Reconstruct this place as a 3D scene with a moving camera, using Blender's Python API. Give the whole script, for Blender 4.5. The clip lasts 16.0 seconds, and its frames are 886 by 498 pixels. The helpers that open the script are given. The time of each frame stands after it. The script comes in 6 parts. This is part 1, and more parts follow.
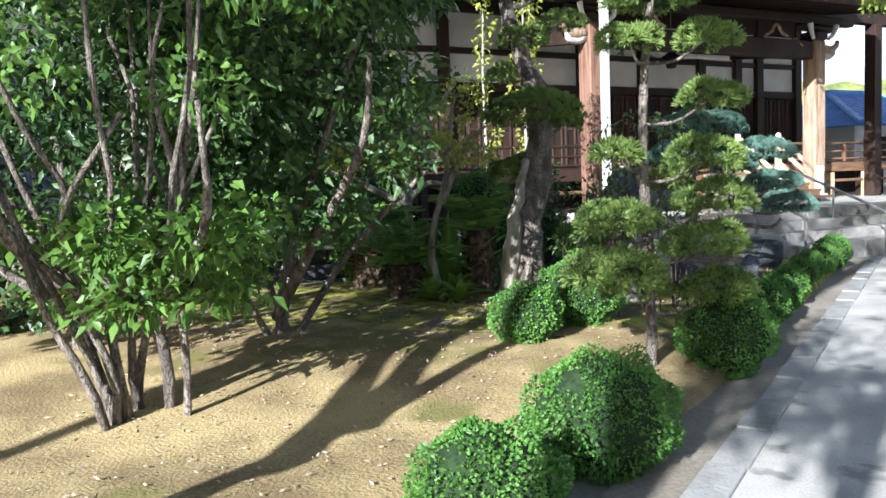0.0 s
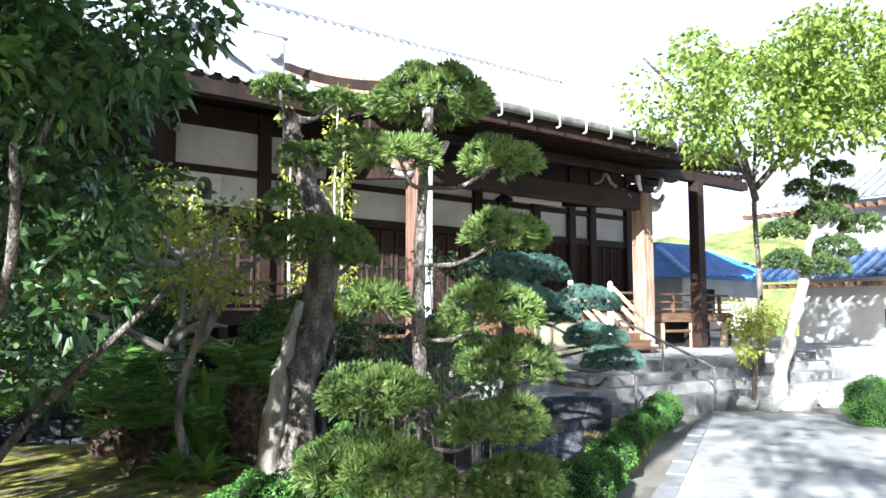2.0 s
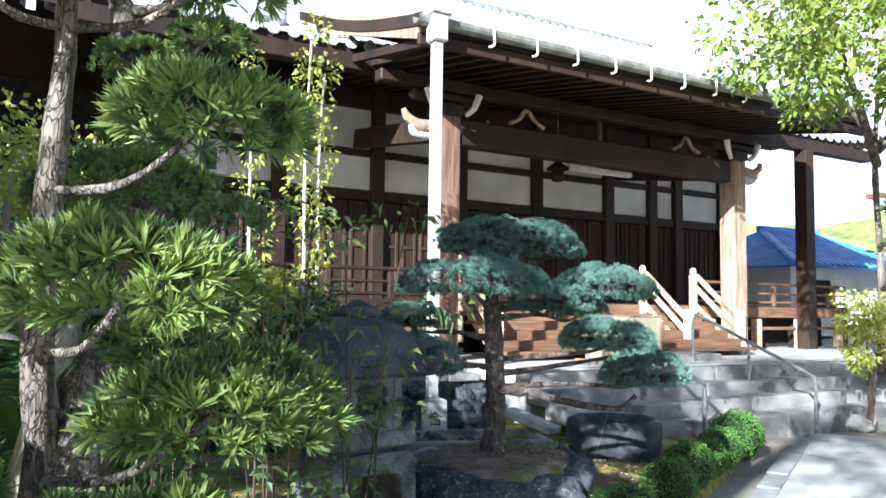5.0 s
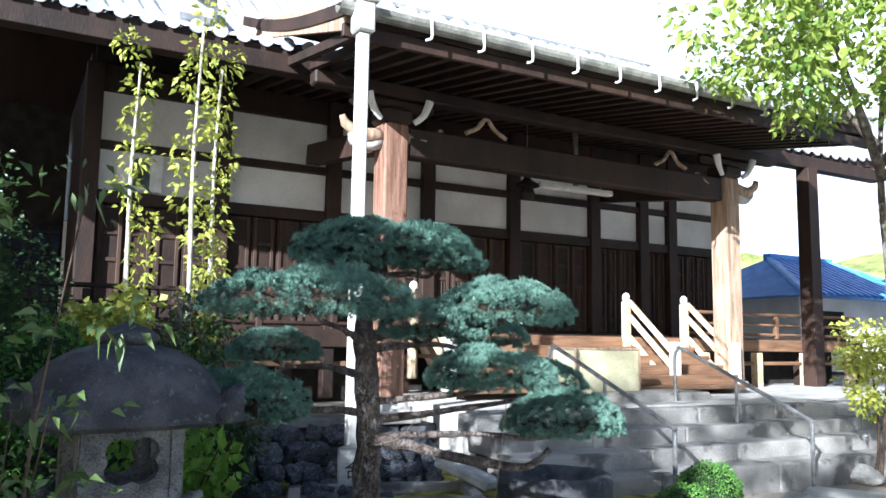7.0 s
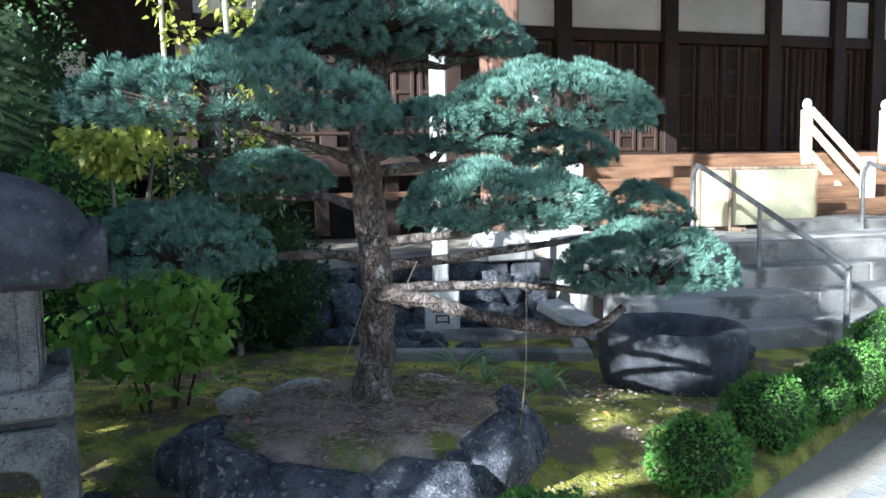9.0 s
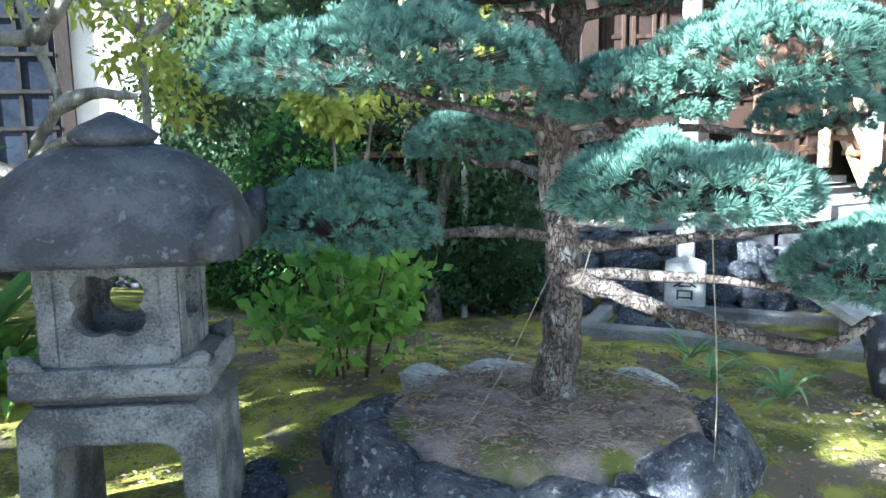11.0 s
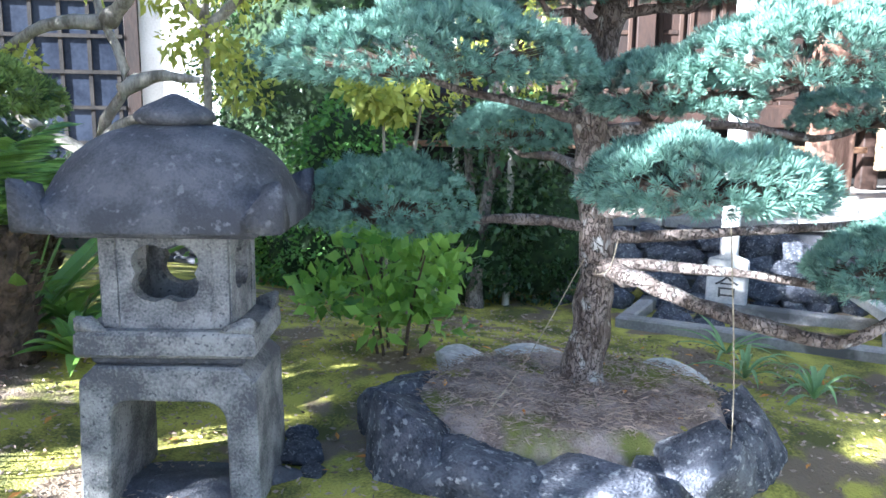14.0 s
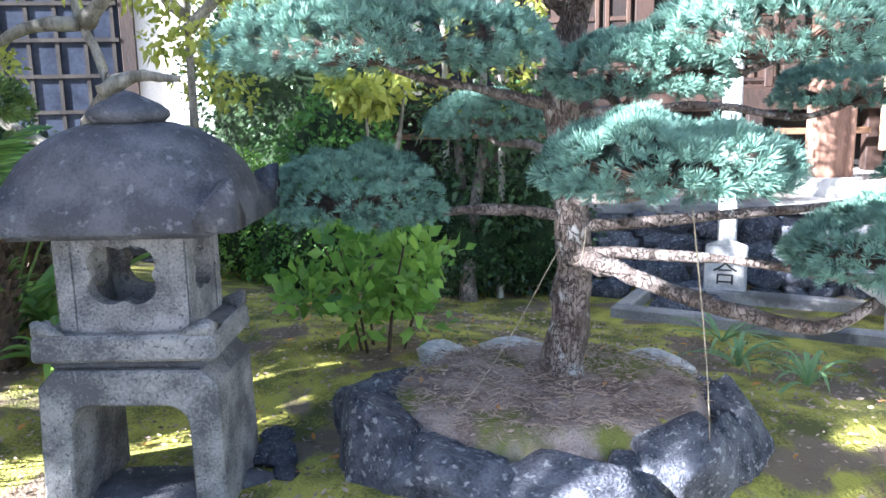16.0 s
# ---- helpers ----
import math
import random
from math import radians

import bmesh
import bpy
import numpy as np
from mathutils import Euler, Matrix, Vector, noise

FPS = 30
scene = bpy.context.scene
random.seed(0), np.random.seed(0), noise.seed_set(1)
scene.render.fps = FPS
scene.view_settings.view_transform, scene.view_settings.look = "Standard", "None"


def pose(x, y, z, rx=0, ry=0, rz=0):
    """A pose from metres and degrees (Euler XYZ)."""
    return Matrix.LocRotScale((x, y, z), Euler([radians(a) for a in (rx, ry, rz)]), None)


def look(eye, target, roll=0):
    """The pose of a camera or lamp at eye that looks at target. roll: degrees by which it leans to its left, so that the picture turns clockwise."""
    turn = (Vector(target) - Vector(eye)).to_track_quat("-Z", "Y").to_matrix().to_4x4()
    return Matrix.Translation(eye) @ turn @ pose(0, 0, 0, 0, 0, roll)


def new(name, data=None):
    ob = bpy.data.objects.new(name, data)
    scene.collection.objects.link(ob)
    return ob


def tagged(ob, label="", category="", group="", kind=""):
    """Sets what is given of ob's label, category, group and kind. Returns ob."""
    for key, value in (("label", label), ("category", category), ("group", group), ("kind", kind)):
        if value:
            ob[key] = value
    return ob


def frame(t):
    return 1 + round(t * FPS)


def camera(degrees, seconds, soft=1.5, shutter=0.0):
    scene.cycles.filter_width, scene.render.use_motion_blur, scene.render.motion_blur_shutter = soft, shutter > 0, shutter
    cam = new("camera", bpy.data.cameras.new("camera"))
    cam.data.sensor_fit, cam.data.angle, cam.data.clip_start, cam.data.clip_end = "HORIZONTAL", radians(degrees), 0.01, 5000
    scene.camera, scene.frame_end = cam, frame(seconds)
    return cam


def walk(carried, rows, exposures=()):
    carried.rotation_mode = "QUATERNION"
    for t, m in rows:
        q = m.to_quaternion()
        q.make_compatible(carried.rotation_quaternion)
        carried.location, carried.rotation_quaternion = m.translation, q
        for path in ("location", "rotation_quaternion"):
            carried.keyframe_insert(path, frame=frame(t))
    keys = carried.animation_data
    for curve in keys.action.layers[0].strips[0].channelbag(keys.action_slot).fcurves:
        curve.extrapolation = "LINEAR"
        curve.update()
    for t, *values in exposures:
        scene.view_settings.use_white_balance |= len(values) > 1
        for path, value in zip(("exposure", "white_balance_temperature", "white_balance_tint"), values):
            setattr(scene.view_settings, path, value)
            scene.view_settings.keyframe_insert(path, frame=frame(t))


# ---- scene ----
# ---------------- camera ----------------
cam = camera(58.71, 16.0, soft=1.6)
PATH = [
    (0, 0.000, 0.000, 1.362, 0.15, -4.66, 2.16),
    (0.5, 0.264, 0.311, 1.416, -2.92, -0.46, 1.05),
    (1, 0.392, 0.669, 1.420, -6.90, 2.22, 0.45),
    (1.5, 0.503, 1.002, 1.440, -9.74, 3.54, 0.24),
    (2, 0.702, 1.279, 1.439, -10.35, 4.99, 0.10),
    (2.5, 0.907, 1.587, 1.441, -9.87, 4.73, -0.10),
    (3, 1.106, 1.897, 1.437, -9.25, 4.16, -0.36),
    (3.2, 1.195, 2.022, 1.421, -8.90, 4.25, -0.36),
    (5.3, 2.249, 3.426, 1.442, -2.28, 4.16, -0.84),
    (5.5, 2.327, 3.521, 1.436, -2.44, 4.08, -0.90),
    (6, 2.522, 3.776, 1.440, -3.15, 4.05, -0.59),
    (6.5, 2.805, 4.096, 1.434, -2.73, 5.33, -0.70),
    (7, 3.046, 4.430, 1.410, -1.19, 6.75, -0.84),
    (7.5, 3.249, 4.789, 1.403, 1.51, 5.45, -1.08),
    (8, 3.422, 5.161, 1.373, 4.88, 1.50, -0.80),
    (8.2, 3.473, 5.292, 1.361, 6.34, -0.19, -0.33),
    (10.3, 3.866, 6.207, 1.390, 24.00, -9.54, 1.72),
    (10.5, 3.874, 6.236, 1.401, 26.66, -9.26, 1.75),
    (11, 3.868, 6.229, 1.426, 32.39, -9.02, 1.02),
    (11.5, 3.886, 6.189, 1.442, 37.33, -9.22, 0.52),
    (12, 3.920, 6.167, 1.435, 38.24, -9.65, -0.14),
    (12.5, 3.952, 6.154, 1.422, 37.82, -10.44, -0.37),
    (13, 3.971, 6.152, 1.418, 37.45, -11.24, -0.51),
    (13.5, 3.977, 6.149, 1.421, 36.92, -10.83, -0.54),
    (14, 3.982, 6.152, 1.423, 36.45, -9.68, -0.63),
    (14.5, 3.982, 6.155, 1.423, 36.08, -9.05, -0.38),
    (15, 3.990, 6.164, 1.423, 36.22, -9.07, 0.09),
    (15.5, 4.003, 6.188, 1.419, 36.90, -9.64, 0.76),
    (16, 4.061, 6.301, 1.405, 37.20, -10.08, 1.16),
]
EXPO = 1.35
walk(cam, [(t, pose(x, y, z, 90 + p, r, w)) for t, x, y, z, w, p, r in PATH],
     exposures=[(0.0, EXPO + 0.15, 5350, 11), (1.0, EXPO + 0.4, 5300, 11), (8.0, EXPO + 0.4, 5150, 11), (10.3, EXPO + 1.4, 5000, 3), (12.5, EXPO + 2.1, 5000, 7), (16.0, EXPO + 2.1, 5250, 17)])

# ---------------- sky and sun ----------------
SUN_TRAVEL = Vector((0.50, 0.866, -0.42)).normalized()
SUN_ELEV = math.asin(-SUN_TRAVEL.z)
world = bpy.data.worlds.new("sky")
scene.world = world
world.use_nodes = True
wn = world.node_tree
sky = wn.nodes.new("ShaderNodeTexSky")
sky.sky_type, sky.sun_disc = "NISHITA", False
sky.sun_elevation = SUN_ELEV
sky.air_density, sky.dust_density, sky.ozone_density = 1.0, 1.5, 0.6
sky.sun_rotation = math.atan2(-SUN_TRAVEL.x, -SUN_TRAVEL.y)
wn.links.new(sky.outputs[0], wn.nodes["Background"].inputs[0])
wn.nodes["Background"].inputs[1].default_value = 0.040
sun_data = bpy.data.lights.new("sun", "SUN")
sun_data.energy, sun_data.angle, sun_data.color = 5.0, radians(0.55), (1.0, 0.93, 0.80)
sun = new("sun", sun_data)
sun.matrix_world = look((0, 0, 30), Vector((0, 0, 30)) + SUN_TRAVEL)


# ---------------- materials ----------------
def mat(name, c1, c2, rough=0.8, scale=6.0, bump=0.3, fine=60.0, stretch=(1, 1, 1), metal=0.0, island=0.0, objrand=0.0, trans=0.0, spec=0.4, speck=None):
    """Two-scale noise colour between c1 and c2, fine grain and relief."""
    m = bpy.data.materials.new(name)
    m.use_nodes = True
    nt = m.node_tree
    N, L = nt.nodes, nt.links
    b = N["Principled BSDF"]
    tc = N.new("ShaderNodeTexCoord")
    mp = N.new("ShaderNodeMapping")
    mp.inputs["Scale"].default_value = stretch
    L.new(tc.outputs["Object"], mp.inputs[0])
    n1 = N.new("ShaderNodeTexNoise")
    n1.inputs["Scale"].default_value, n1.inputs["Detail"].default_value = scale, 5
    n2 = N.new("ShaderNodeTexNoise")
    n2.inputs["Scale"].default_value, n2.inputs["Detail"].default_value = fine, 3
    L.new(mp.outputs[0], n1.inputs[0]), L.new(mp.outputs[0], n2.inputs[0])
    add = N.new("ShaderNodeMath")
    add.operation = "MULTIPLY_ADD"
    add.inputs[1].default_value = 0.45
    L.new(n2.outputs[0], add.inputs[0]), L.new(n1.outputs[0], add.inputs[2])
    last = add.outputs[0]
    for amount, kind in ((island, "geo"), (objrand, "obj")):
        if amount:
            src = N.new("ShaderNodeNewGeometry").outputs["Random Per Island"] if kind == "geo" else N.new("ShaderNodeObjectInfo").outputs["Random"]
            a2 = N.new("ShaderNodeMath")
            a2.operation = "MULTIPLY_ADD"
            a2.inputs[1].default_value = amount
            L.new(src, a2.inputs[0]), L.new(last, a2.inputs[2])
            last = a2.outputs[0]
    ramp = N.new("ShaderNodeValToRGB")
    ramp.color_ramp.elements[0].position, ramp.color_ramp.elements[1].position = 0.6, 0.86 + 0.85 * (island + objrand)
    ramp.color_ramp.elements[0].color, ramp.color_ramp.elements[1].color = (*c1, 1), (*c2, 1)
    L.new(last, ramp.inputs[0])
    col = ramp.outputs[0]
    if speck:
        n3 = N.new("ShaderNodeTexNoise")
        n3.inputs["Scale"].default_value, n3.inputs["Detail"].default_value = speck[1], 6
        L.new(mp.outputs[0], n3.inputs[0])
        r3 = N.new("ShaderNodeValToRGB")
        r3.color_ramp.elements[0].position, r3.color_ramp.elements[1].position = speck[2] - 0.02, speck[2] + 0.05
        L.new(n3.outputs[0], r3.inputs[0])
        mx = N.new("ShaderNodeMix")
        mx.data_type = "RGBA"
        L.new(r3.outputs[0], mx.inputs["Factor"]), L.new(col, mx.inputs["A"])
        mx.inputs["B"].default_value = (*speck[0], 1)
        col = mx.outputs["Result"]
    L.new(col, b.inputs["Base Color"])
    b.inputs["Roughness"].default_value, b.inputs["Metallic"].default_value = rough, metal
    b.inputs["Specular IOR Level"].default_value = spec
    if bump:
        bp = N.new("ShaderNodeBump")
        bp.inputs["Strength"].default_value, bp.inputs["Distance"].default_value = bump, 0.02
        L.new(add.outputs[0], bp.inputs["Height"]), L.new(bp.outputs[0], b.inputs["Normal"])
    if trans:
        tr = N.new("ShaderNodeBsdfTranslucent")
        L.new(col, tr.inputs[0])
        ms = N.new("ShaderNodeMixShader")
        ms.inputs[0].default_value = trans
        L.new(b.outputs[0], ms.inputs[1]), L.new(tr.outputs[0], ms.inputs[2])
        L.new(ms.outputs[0], N["Material Output"].inputs[0])
    return m


M_MOSS = mat("moss_earth", (0.105, 0.108, 0.026), (0.46, 0.42, 0.075), 0.95, 4.5, 1.0, 90, speck=((0.20, 0.150, 0.10), 3.2, 0.55))
M_EARTH = mat("bare_tan_earth", (0.21, 0.15, 0.07), (0.47, 0.36, 0.17), 0.95, 1.6, 0.9, 60, speck=((0.20, 0.175, 0.055), 1.2, 0.60))
M_NEEDLEBED = mat("needle_litter", (0.17, 0.128, 0.105), (0.40, 0.325, 0.28), 0.95, 7, 1.0, 130, speck=((0.17, 0.18, 0.04), 2.6, 0.55))
M_GROUND = mat("packed_earth", (0.22, 0.19, 0.15), (0.36, 0.32, 0.26), 0.95, 0.8, 0.5, 45)
M_PATH = mat("worn_concrete", (0.40, 0.385, 0.355), (0.58, 0.555, 0.51), 0.9, 1.3, 0.45, 75, speck=((0.31, 0.295, 0.27), 3.6, 0.61))
M_KERB = mat("kerb_stone", (0.22, 0.22, 0.21), (0.38, 0.37, 0.35), 0.9, 4, 0.5, 50, objrand=0.3)
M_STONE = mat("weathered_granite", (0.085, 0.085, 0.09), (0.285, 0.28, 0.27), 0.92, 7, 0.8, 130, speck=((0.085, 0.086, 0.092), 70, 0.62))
M_STONE_DARK = mat("dark_lichen_shade_granite", (0.050, 0.051, 0.058), (0.098, 0.099, 0.108), 0.92, 9.0, 0.7, 110, speck=((0.135, 0.137, 0.145), 32, 0.63))
M_ROCK = mat("garden_rock", (0.030, 0.033, 0.044), (0.125, 0.13, 0.15), 0.9, 3.2, 1.0, 26, objrand=0.10, speck=((0.27, 0.275, 0.28), 9, 0.60))
M_PALE = mat("pale_stone", (0.38, 0.37, 0.34), (0.58, 0.56, 0.52), 0.9, 6, 0.4, 60)
M_STEP = mat("granite_step", (0.20, 0.19, 0.175), (0.42, 0.40, 0.37), 0.88, 2.5, 0.4, 70, objrand=0.2, speck=((0.13, 0.125, 0.115), 2.6, 0.57))
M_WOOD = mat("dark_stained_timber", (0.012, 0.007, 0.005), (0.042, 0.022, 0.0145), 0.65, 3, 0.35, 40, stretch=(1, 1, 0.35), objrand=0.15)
M_POST = mat("pale_brown_timber", (0.24, 0.155, 0.10), (0.46, 0.34, 0.24), 0.75, 3.2, 0.4, 30, stretch=(6, 6, 0.5))
M_DOOR = mat("dark_brown_door_timber", (0.022, 0.012, 0.008), (0.066, 0.036, 0.022), 0.7, 3, 0.35, 40, stretch=(3, 3, 0.4), objrand=0.15)
M_POSTDARK = mat("shaded_red_brown_timber", (0.13, 0.066, 0.042), (0.27, 0.155, 0.105), 0.75, 3.2, 0.4, 30, stretch=(6, 6, 0.5))
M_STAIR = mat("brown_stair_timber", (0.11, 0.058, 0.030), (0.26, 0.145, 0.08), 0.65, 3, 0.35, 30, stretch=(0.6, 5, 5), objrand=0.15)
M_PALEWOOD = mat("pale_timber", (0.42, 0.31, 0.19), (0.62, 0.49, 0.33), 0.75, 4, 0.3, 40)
M_WHITE = mat("white_plaster", (0.62, 0.61, 0.58), (0.80, 0.79, 0.77), 0.9, 1.2, 0.12, 40)
M_WHITEPAINT = mat("white_painted_end", (0.66, 0.65, 0.62), (0.82, 0.81, 0.78), 0.7, 8, 0.1, 60)
M_TILE = mat("silver_grey_roof_tile", (0.30, 0.31, 0.33), (0.52, 0.53, 0.545), 0.5, 4, 0.25, 60, objrand=0.2, spec=0.5)
M_BLUETILE = mat("blue_roof_tile", (0.06, 0.22, 0.62), (0.13, 0.36, 0.82), 0.45, 4, 0.2, 40, objrand=0.15)
M_BLUEGREY = mat("blue_grey_roof_tile", (0.04, 0.08, 0.18), (0.11, 0.17, 0.30), 0.5, 4, 0.2, 40)
M_GUTTER = mat("weathered_copper_gutter", (0.17, 0.17, 0.145), (0.33, 0.325, 0.28), 0.7, 5, 0.2, 50)
M_PIPE = mat("pale_downpipe", (0.46, 0.45, 0.42), (0.64, 0.63, 0.60), 0.6, 4, 0.15, 50)
M_STEEL = mat("dull_steel_tube", (0.20, 0.20, 0.20), (0.36, 0.36, 0.35), 0.45, 9, 0.1, 80, metal=0.7)
M_BARK = mat("grey_bark", (0.10, 0.082, 0.066), (0.30, 0.26, 0.215), 0.95, 6, 1.0, 45, stretch=(2.2, 2.2, 0.6))
M_BARKPINE = mat("plated_pine_bark", (0.105, 0.080, 0.066), (0.26, 0.215, 0.19), 0.95, 9, 0.8, 70, stretch=(1.6, 1.6, 0.9), speck=((0.36, 0.35, 0.33), 12, 0.61))


def crack_bark(m, scale, depth, dark):
    """Adds plates parted by dark cracks to a bark."""
    N, L = m.node_tree.nodes, m.node_tree.links
    b = N["Principled BSDF"]
    tc, mp, vo, rp, mx, bp = [N.new(k) for k in ("ShaderNodeTexCoord", "ShaderNodeMapping", "ShaderNodeTexVoronoi", "ShaderNodeValToRGB", "ShaderNodeMix", "ShaderNodeBump")]
    mp.inputs["Scale"].default_value = (1.3, 1.3, 0.62)
    ns = N.new("ShaderNodeTexNoise")
    ns.inputs["Scale"].default_value = scale * 0.8
    ad = N.new("ShaderNodeMix")
    ad.data_type, ad.inputs["Factor"].default_value = "VECTOR", 0.10
    vo.feature, vo.inputs["Scale"].default_value = "DISTANCE_TO_EDGE", scale
    L.new(tc.outputs["Object"], mp.inputs[0]), L.new(mp.outputs[0], ns.inputs[0])
    L.new(mp.outputs[0], ad.inputs["A"]), L.new(ns.outputs["Color"], ad.inputs["B"]), L.new(ad.outputs["Result"], vo.inputs["Vector"])
    rp.color_ramp.elements[0].position, rp.color_ramp.elements[1].position = 0.0, 0.09
    L.new(vo.outputs["Distance"], rp.inputs[0])
    old = b.inputs["Base Color"].links[0].from_socket
    mx.data_type = "RGBA"
    mx.inputs["A"].default_value = (*dark, 1)
    L.new(rp.outputs[0], mx.inputs["Factor"]), L.new(old, mx.inputs["B"]), L.new(mx.outputs["Result"], b.inputs["Base Color"])
    bp.inputs["Strength"].default_value, bp.inputs["Distance"].default_value = 1.0, depth
    L.new(rp.outputs[0], bp.inputs["Height"]), L.new(b.inputs["Normal"].links[0].from_socket, bp.inputs["Normal"]), L.new(bp.outputs[0], b.inputs["Normal"])


crack_bark(M_BARKPINE, 34.0, 0.010, (0.075, 0.056, 0.046))
crack_bark(M_BARK, 30.0, 0.006, (0.085, 0.070, 0.058))
M_BARKPALE = mat("pale_smooth_bark", (0.15, 0.13, 0.10), (0.36, 0.325, 0.265), 0.9, 6, 0.6, 50, stretch=(2, 2, 0.6))
M_NEEDLE = mat("blue_green_pine_needles", (0.014, 0.052, 0.041), (0.19, 0.325, 0.255), 0.6, 3, 0, 30, island=0.6, trans=0.12)
M_TWIG = mat("brown_twigs", (0.045, 0.030, 0.021), (0.11, 0.075, 0.052), 0.95, 12, 0, 60)
M_PODO = mat("yellow_green_needles", (0.024, 0.062, 0.020), (0.22, 0.31, 0.075), 0.55, 2, 0, 30, island=0.5, trans=0.25)
M_LEAF = mat("dark_green_leaves", (0.008, 0.024, 0.009), (0.046, 0.092, 0.026), 0.38, 2, 0, 20, island=0.5, trans=0.15)
M_LEAFLIGHT = mat("fresh_green_leaves", (0.030, 0.085, 0.016), (0.15, 0.27, 0.048), 0.45, 2, 0, 20, island=0.5, trans=0.35)
M_LEAFMID = mat("evergreen_leaves", (0.013, 0.040, 0.013), (0.085, 0.155, 0.040), 0.42, 2, 0, 20, island=0.5, trans=0.2)
M_LEAFYEL = mat("yellow_green_leaves", (0.16, 0.22, 0.03), (0.46, 0.48, 0.09), 0.5, 2, 0, 20, island=0.5, trans=0.4)
M_NANDINA = mat("feathery_nandina_leaves", (0.022, 0.065, 0.022), (0.13, 0.19, 0.06), 0.45, 2, 0, 20, island=0.6, trans=0.3)
M_BARKWHITE = mat("whitish_sapling_bark", (0.26, 0.24, 0.19), (0.58, 0.55, 0.46), 0.85, 8, 0.6, 60, stretch=(2, 2, 0.6))
M_LEAFFRESH = mat("bright_green_leaves", (0.080, 0.20, 0.032), (0.25, 0.43, 0.075), 0.42, 2, 0, 20, island=0.5, trans=0.4)
M_LEAFMAPLE = mat("sunlit_maple_leaves", (0.09, 0.19, 0.03), (0.30, 0.38, 0.07), 0.5, 2, 0, 20, island=0.5, trans=0.4)
M_BOX = mat("clipped_box_leaves", (0.035, 0.105, 0.018), (0.12, 0.26, 0.045), 0.5, 3, 0, 30, island=0.5, trans=0.2)
# Dark fill inside clipped bushes: shade between the leaves put into colour.
M_CORE = mat("shade_core", (0.010, 0.022, 0.007), (0.026, 0.050, 0.014), 0.95, 20, 0.4, 60)
M_CYCAD = mat("glossy_fronds", (0.045, 0.12, 0.028), (0.21, 0.36, 0.07), 0.35, 2, 0, 20, island=0.5, trans=0.2)
M_CYTRUNK = mat("shaggy_cycad_trunk", (0.055, 0.04, 0.028), (0.17, 0.12, 0.08), 0.95, 14, 1.0, 60)
M_HILL = mat("sunlit_wooded_hill", (0.16, 0.20, 0.05), (0.40, 0.42, 0.13), 0.9, 0.35, 0.6, 3)
M_WATER = mat("dark_still_water", (0.010, 0.013, 0.012), (0.02, 0.024, 0.02), 0.06, 3, 0.03, 20)
M_BRONZE = mat("green_bronze", (0.05, 0.075, 0.065), (0.12, 0.17, 0.15), 0.6, 8, 0.3, 50, metal=0.5)
# Near-black: dark boards, and shade painted under the floor and in doorways.
M_DARK = mat("dark_boards_and_shade", (0.012, 0.010, 0.009), (0.03, 0.026, 0.022), 0.9, 5, 0.2, 50)
M_GLASS = mat("frosted_window_pane", (0.012, 0.016, 0.028), (0.030, 0.038, 0.058), 0.45, 2, 0.05, 20, spec=0.12)
M_BOARD = mat("faded_olive_board", (0.46, 0.42, 0.25), (0.62, 0.58, 0.38), 0.8, 3, 0.2, 50)
M_ROPE = mat("straw_rope", (0.20, 0.17, 0.12), (0.36, 0.31, 0.23), 0.95, 40, 0.5, 150)
M_INK = mat("engraved_black", (0.02, 0.02, 0.02), (0.04, 0.04, 0.04), 0.9, 9, 0, 40)
M_ORANGE = mat("fallen_leaf", (0.42, 0.15, 0.03), (0.66, 0.30, 0.06), 0.8, 9, 0, 40, objrand=0.4)
M_LITTER = mat("dry_litter", (0.12, 0.08, 0.055), (0.40, 0.31, 0.24), 0.95, 5, 0, 40, island=0.5)
M_LIME = mat("strap_leaves", (0.10, 0.20, 0.06), (0.26, 0.40, 0.17), 0.45, 4, 0, 30, island=0.4, trans=0.25)


# ---------------- mesh tools ----------------
def mesh_of(name, verts, faces, material, smooth=False):
    me = bpy.data.meshes.new(name)
    me.from_pydata([tuple(v) for v in verts], [], faces)
    me.materials.append(material)
    if smooth:
        me.polygons.foreach_set("use_smooth", [True] * len(me.polygons))
    me.update()
    return me


def np_tris(name, V, F, material, smooth=False):
    """Mesh from numpy arrays of vertices (n,3) and triangles (m,3)."""
    me = bpy.data.meshes.new(name)
    me.vertices.add(len(V))
    me.vertices.foreach_set("co", V.astype(np.float32).ravel())
    me.loops.add(F.size)
    me.loops.foreach_set("vertex_index", F.astype(np.int32).ravel())
    me.polygons.add(len(F))
    me.polygons.foreach_set("loop_start", np.arange(0, F.size, 3, dtype=np.int32))
    me.update(calc_edges=True)
    me.validate()
    me.materials.append(material)
    if smooth:
        me.polygons.foreach_set("use_smooth", [True] * len(me.polygons))
    return me


def bm_mesh(name, bm, material, smooth=False):
    bmesh.ops.recalc_face_normals(bm, faces=bm.faces[:])
    me = bpy.data.meshes.new(name)
    bm.to_mesh(me)
    bm.free()
    me.materials.append(material)
    if smooth:
        me.polygons.foreach_set("use_smooth", [True] * len(me.polygons))
    return me


def put(name, me, parent=None, label="", m=None):
    ob = new(name, me)
    if m is not None:
        ob.matrix_basis = m
    if parent:
        ob.parent = parent
    if label:
        ob["label"] = label
    return ob


def part(name, bm, material, parent, label="", smooth=False, m=None):
    return put(name, bm_mesh(name, bm, material, smooth), parent, label, m)


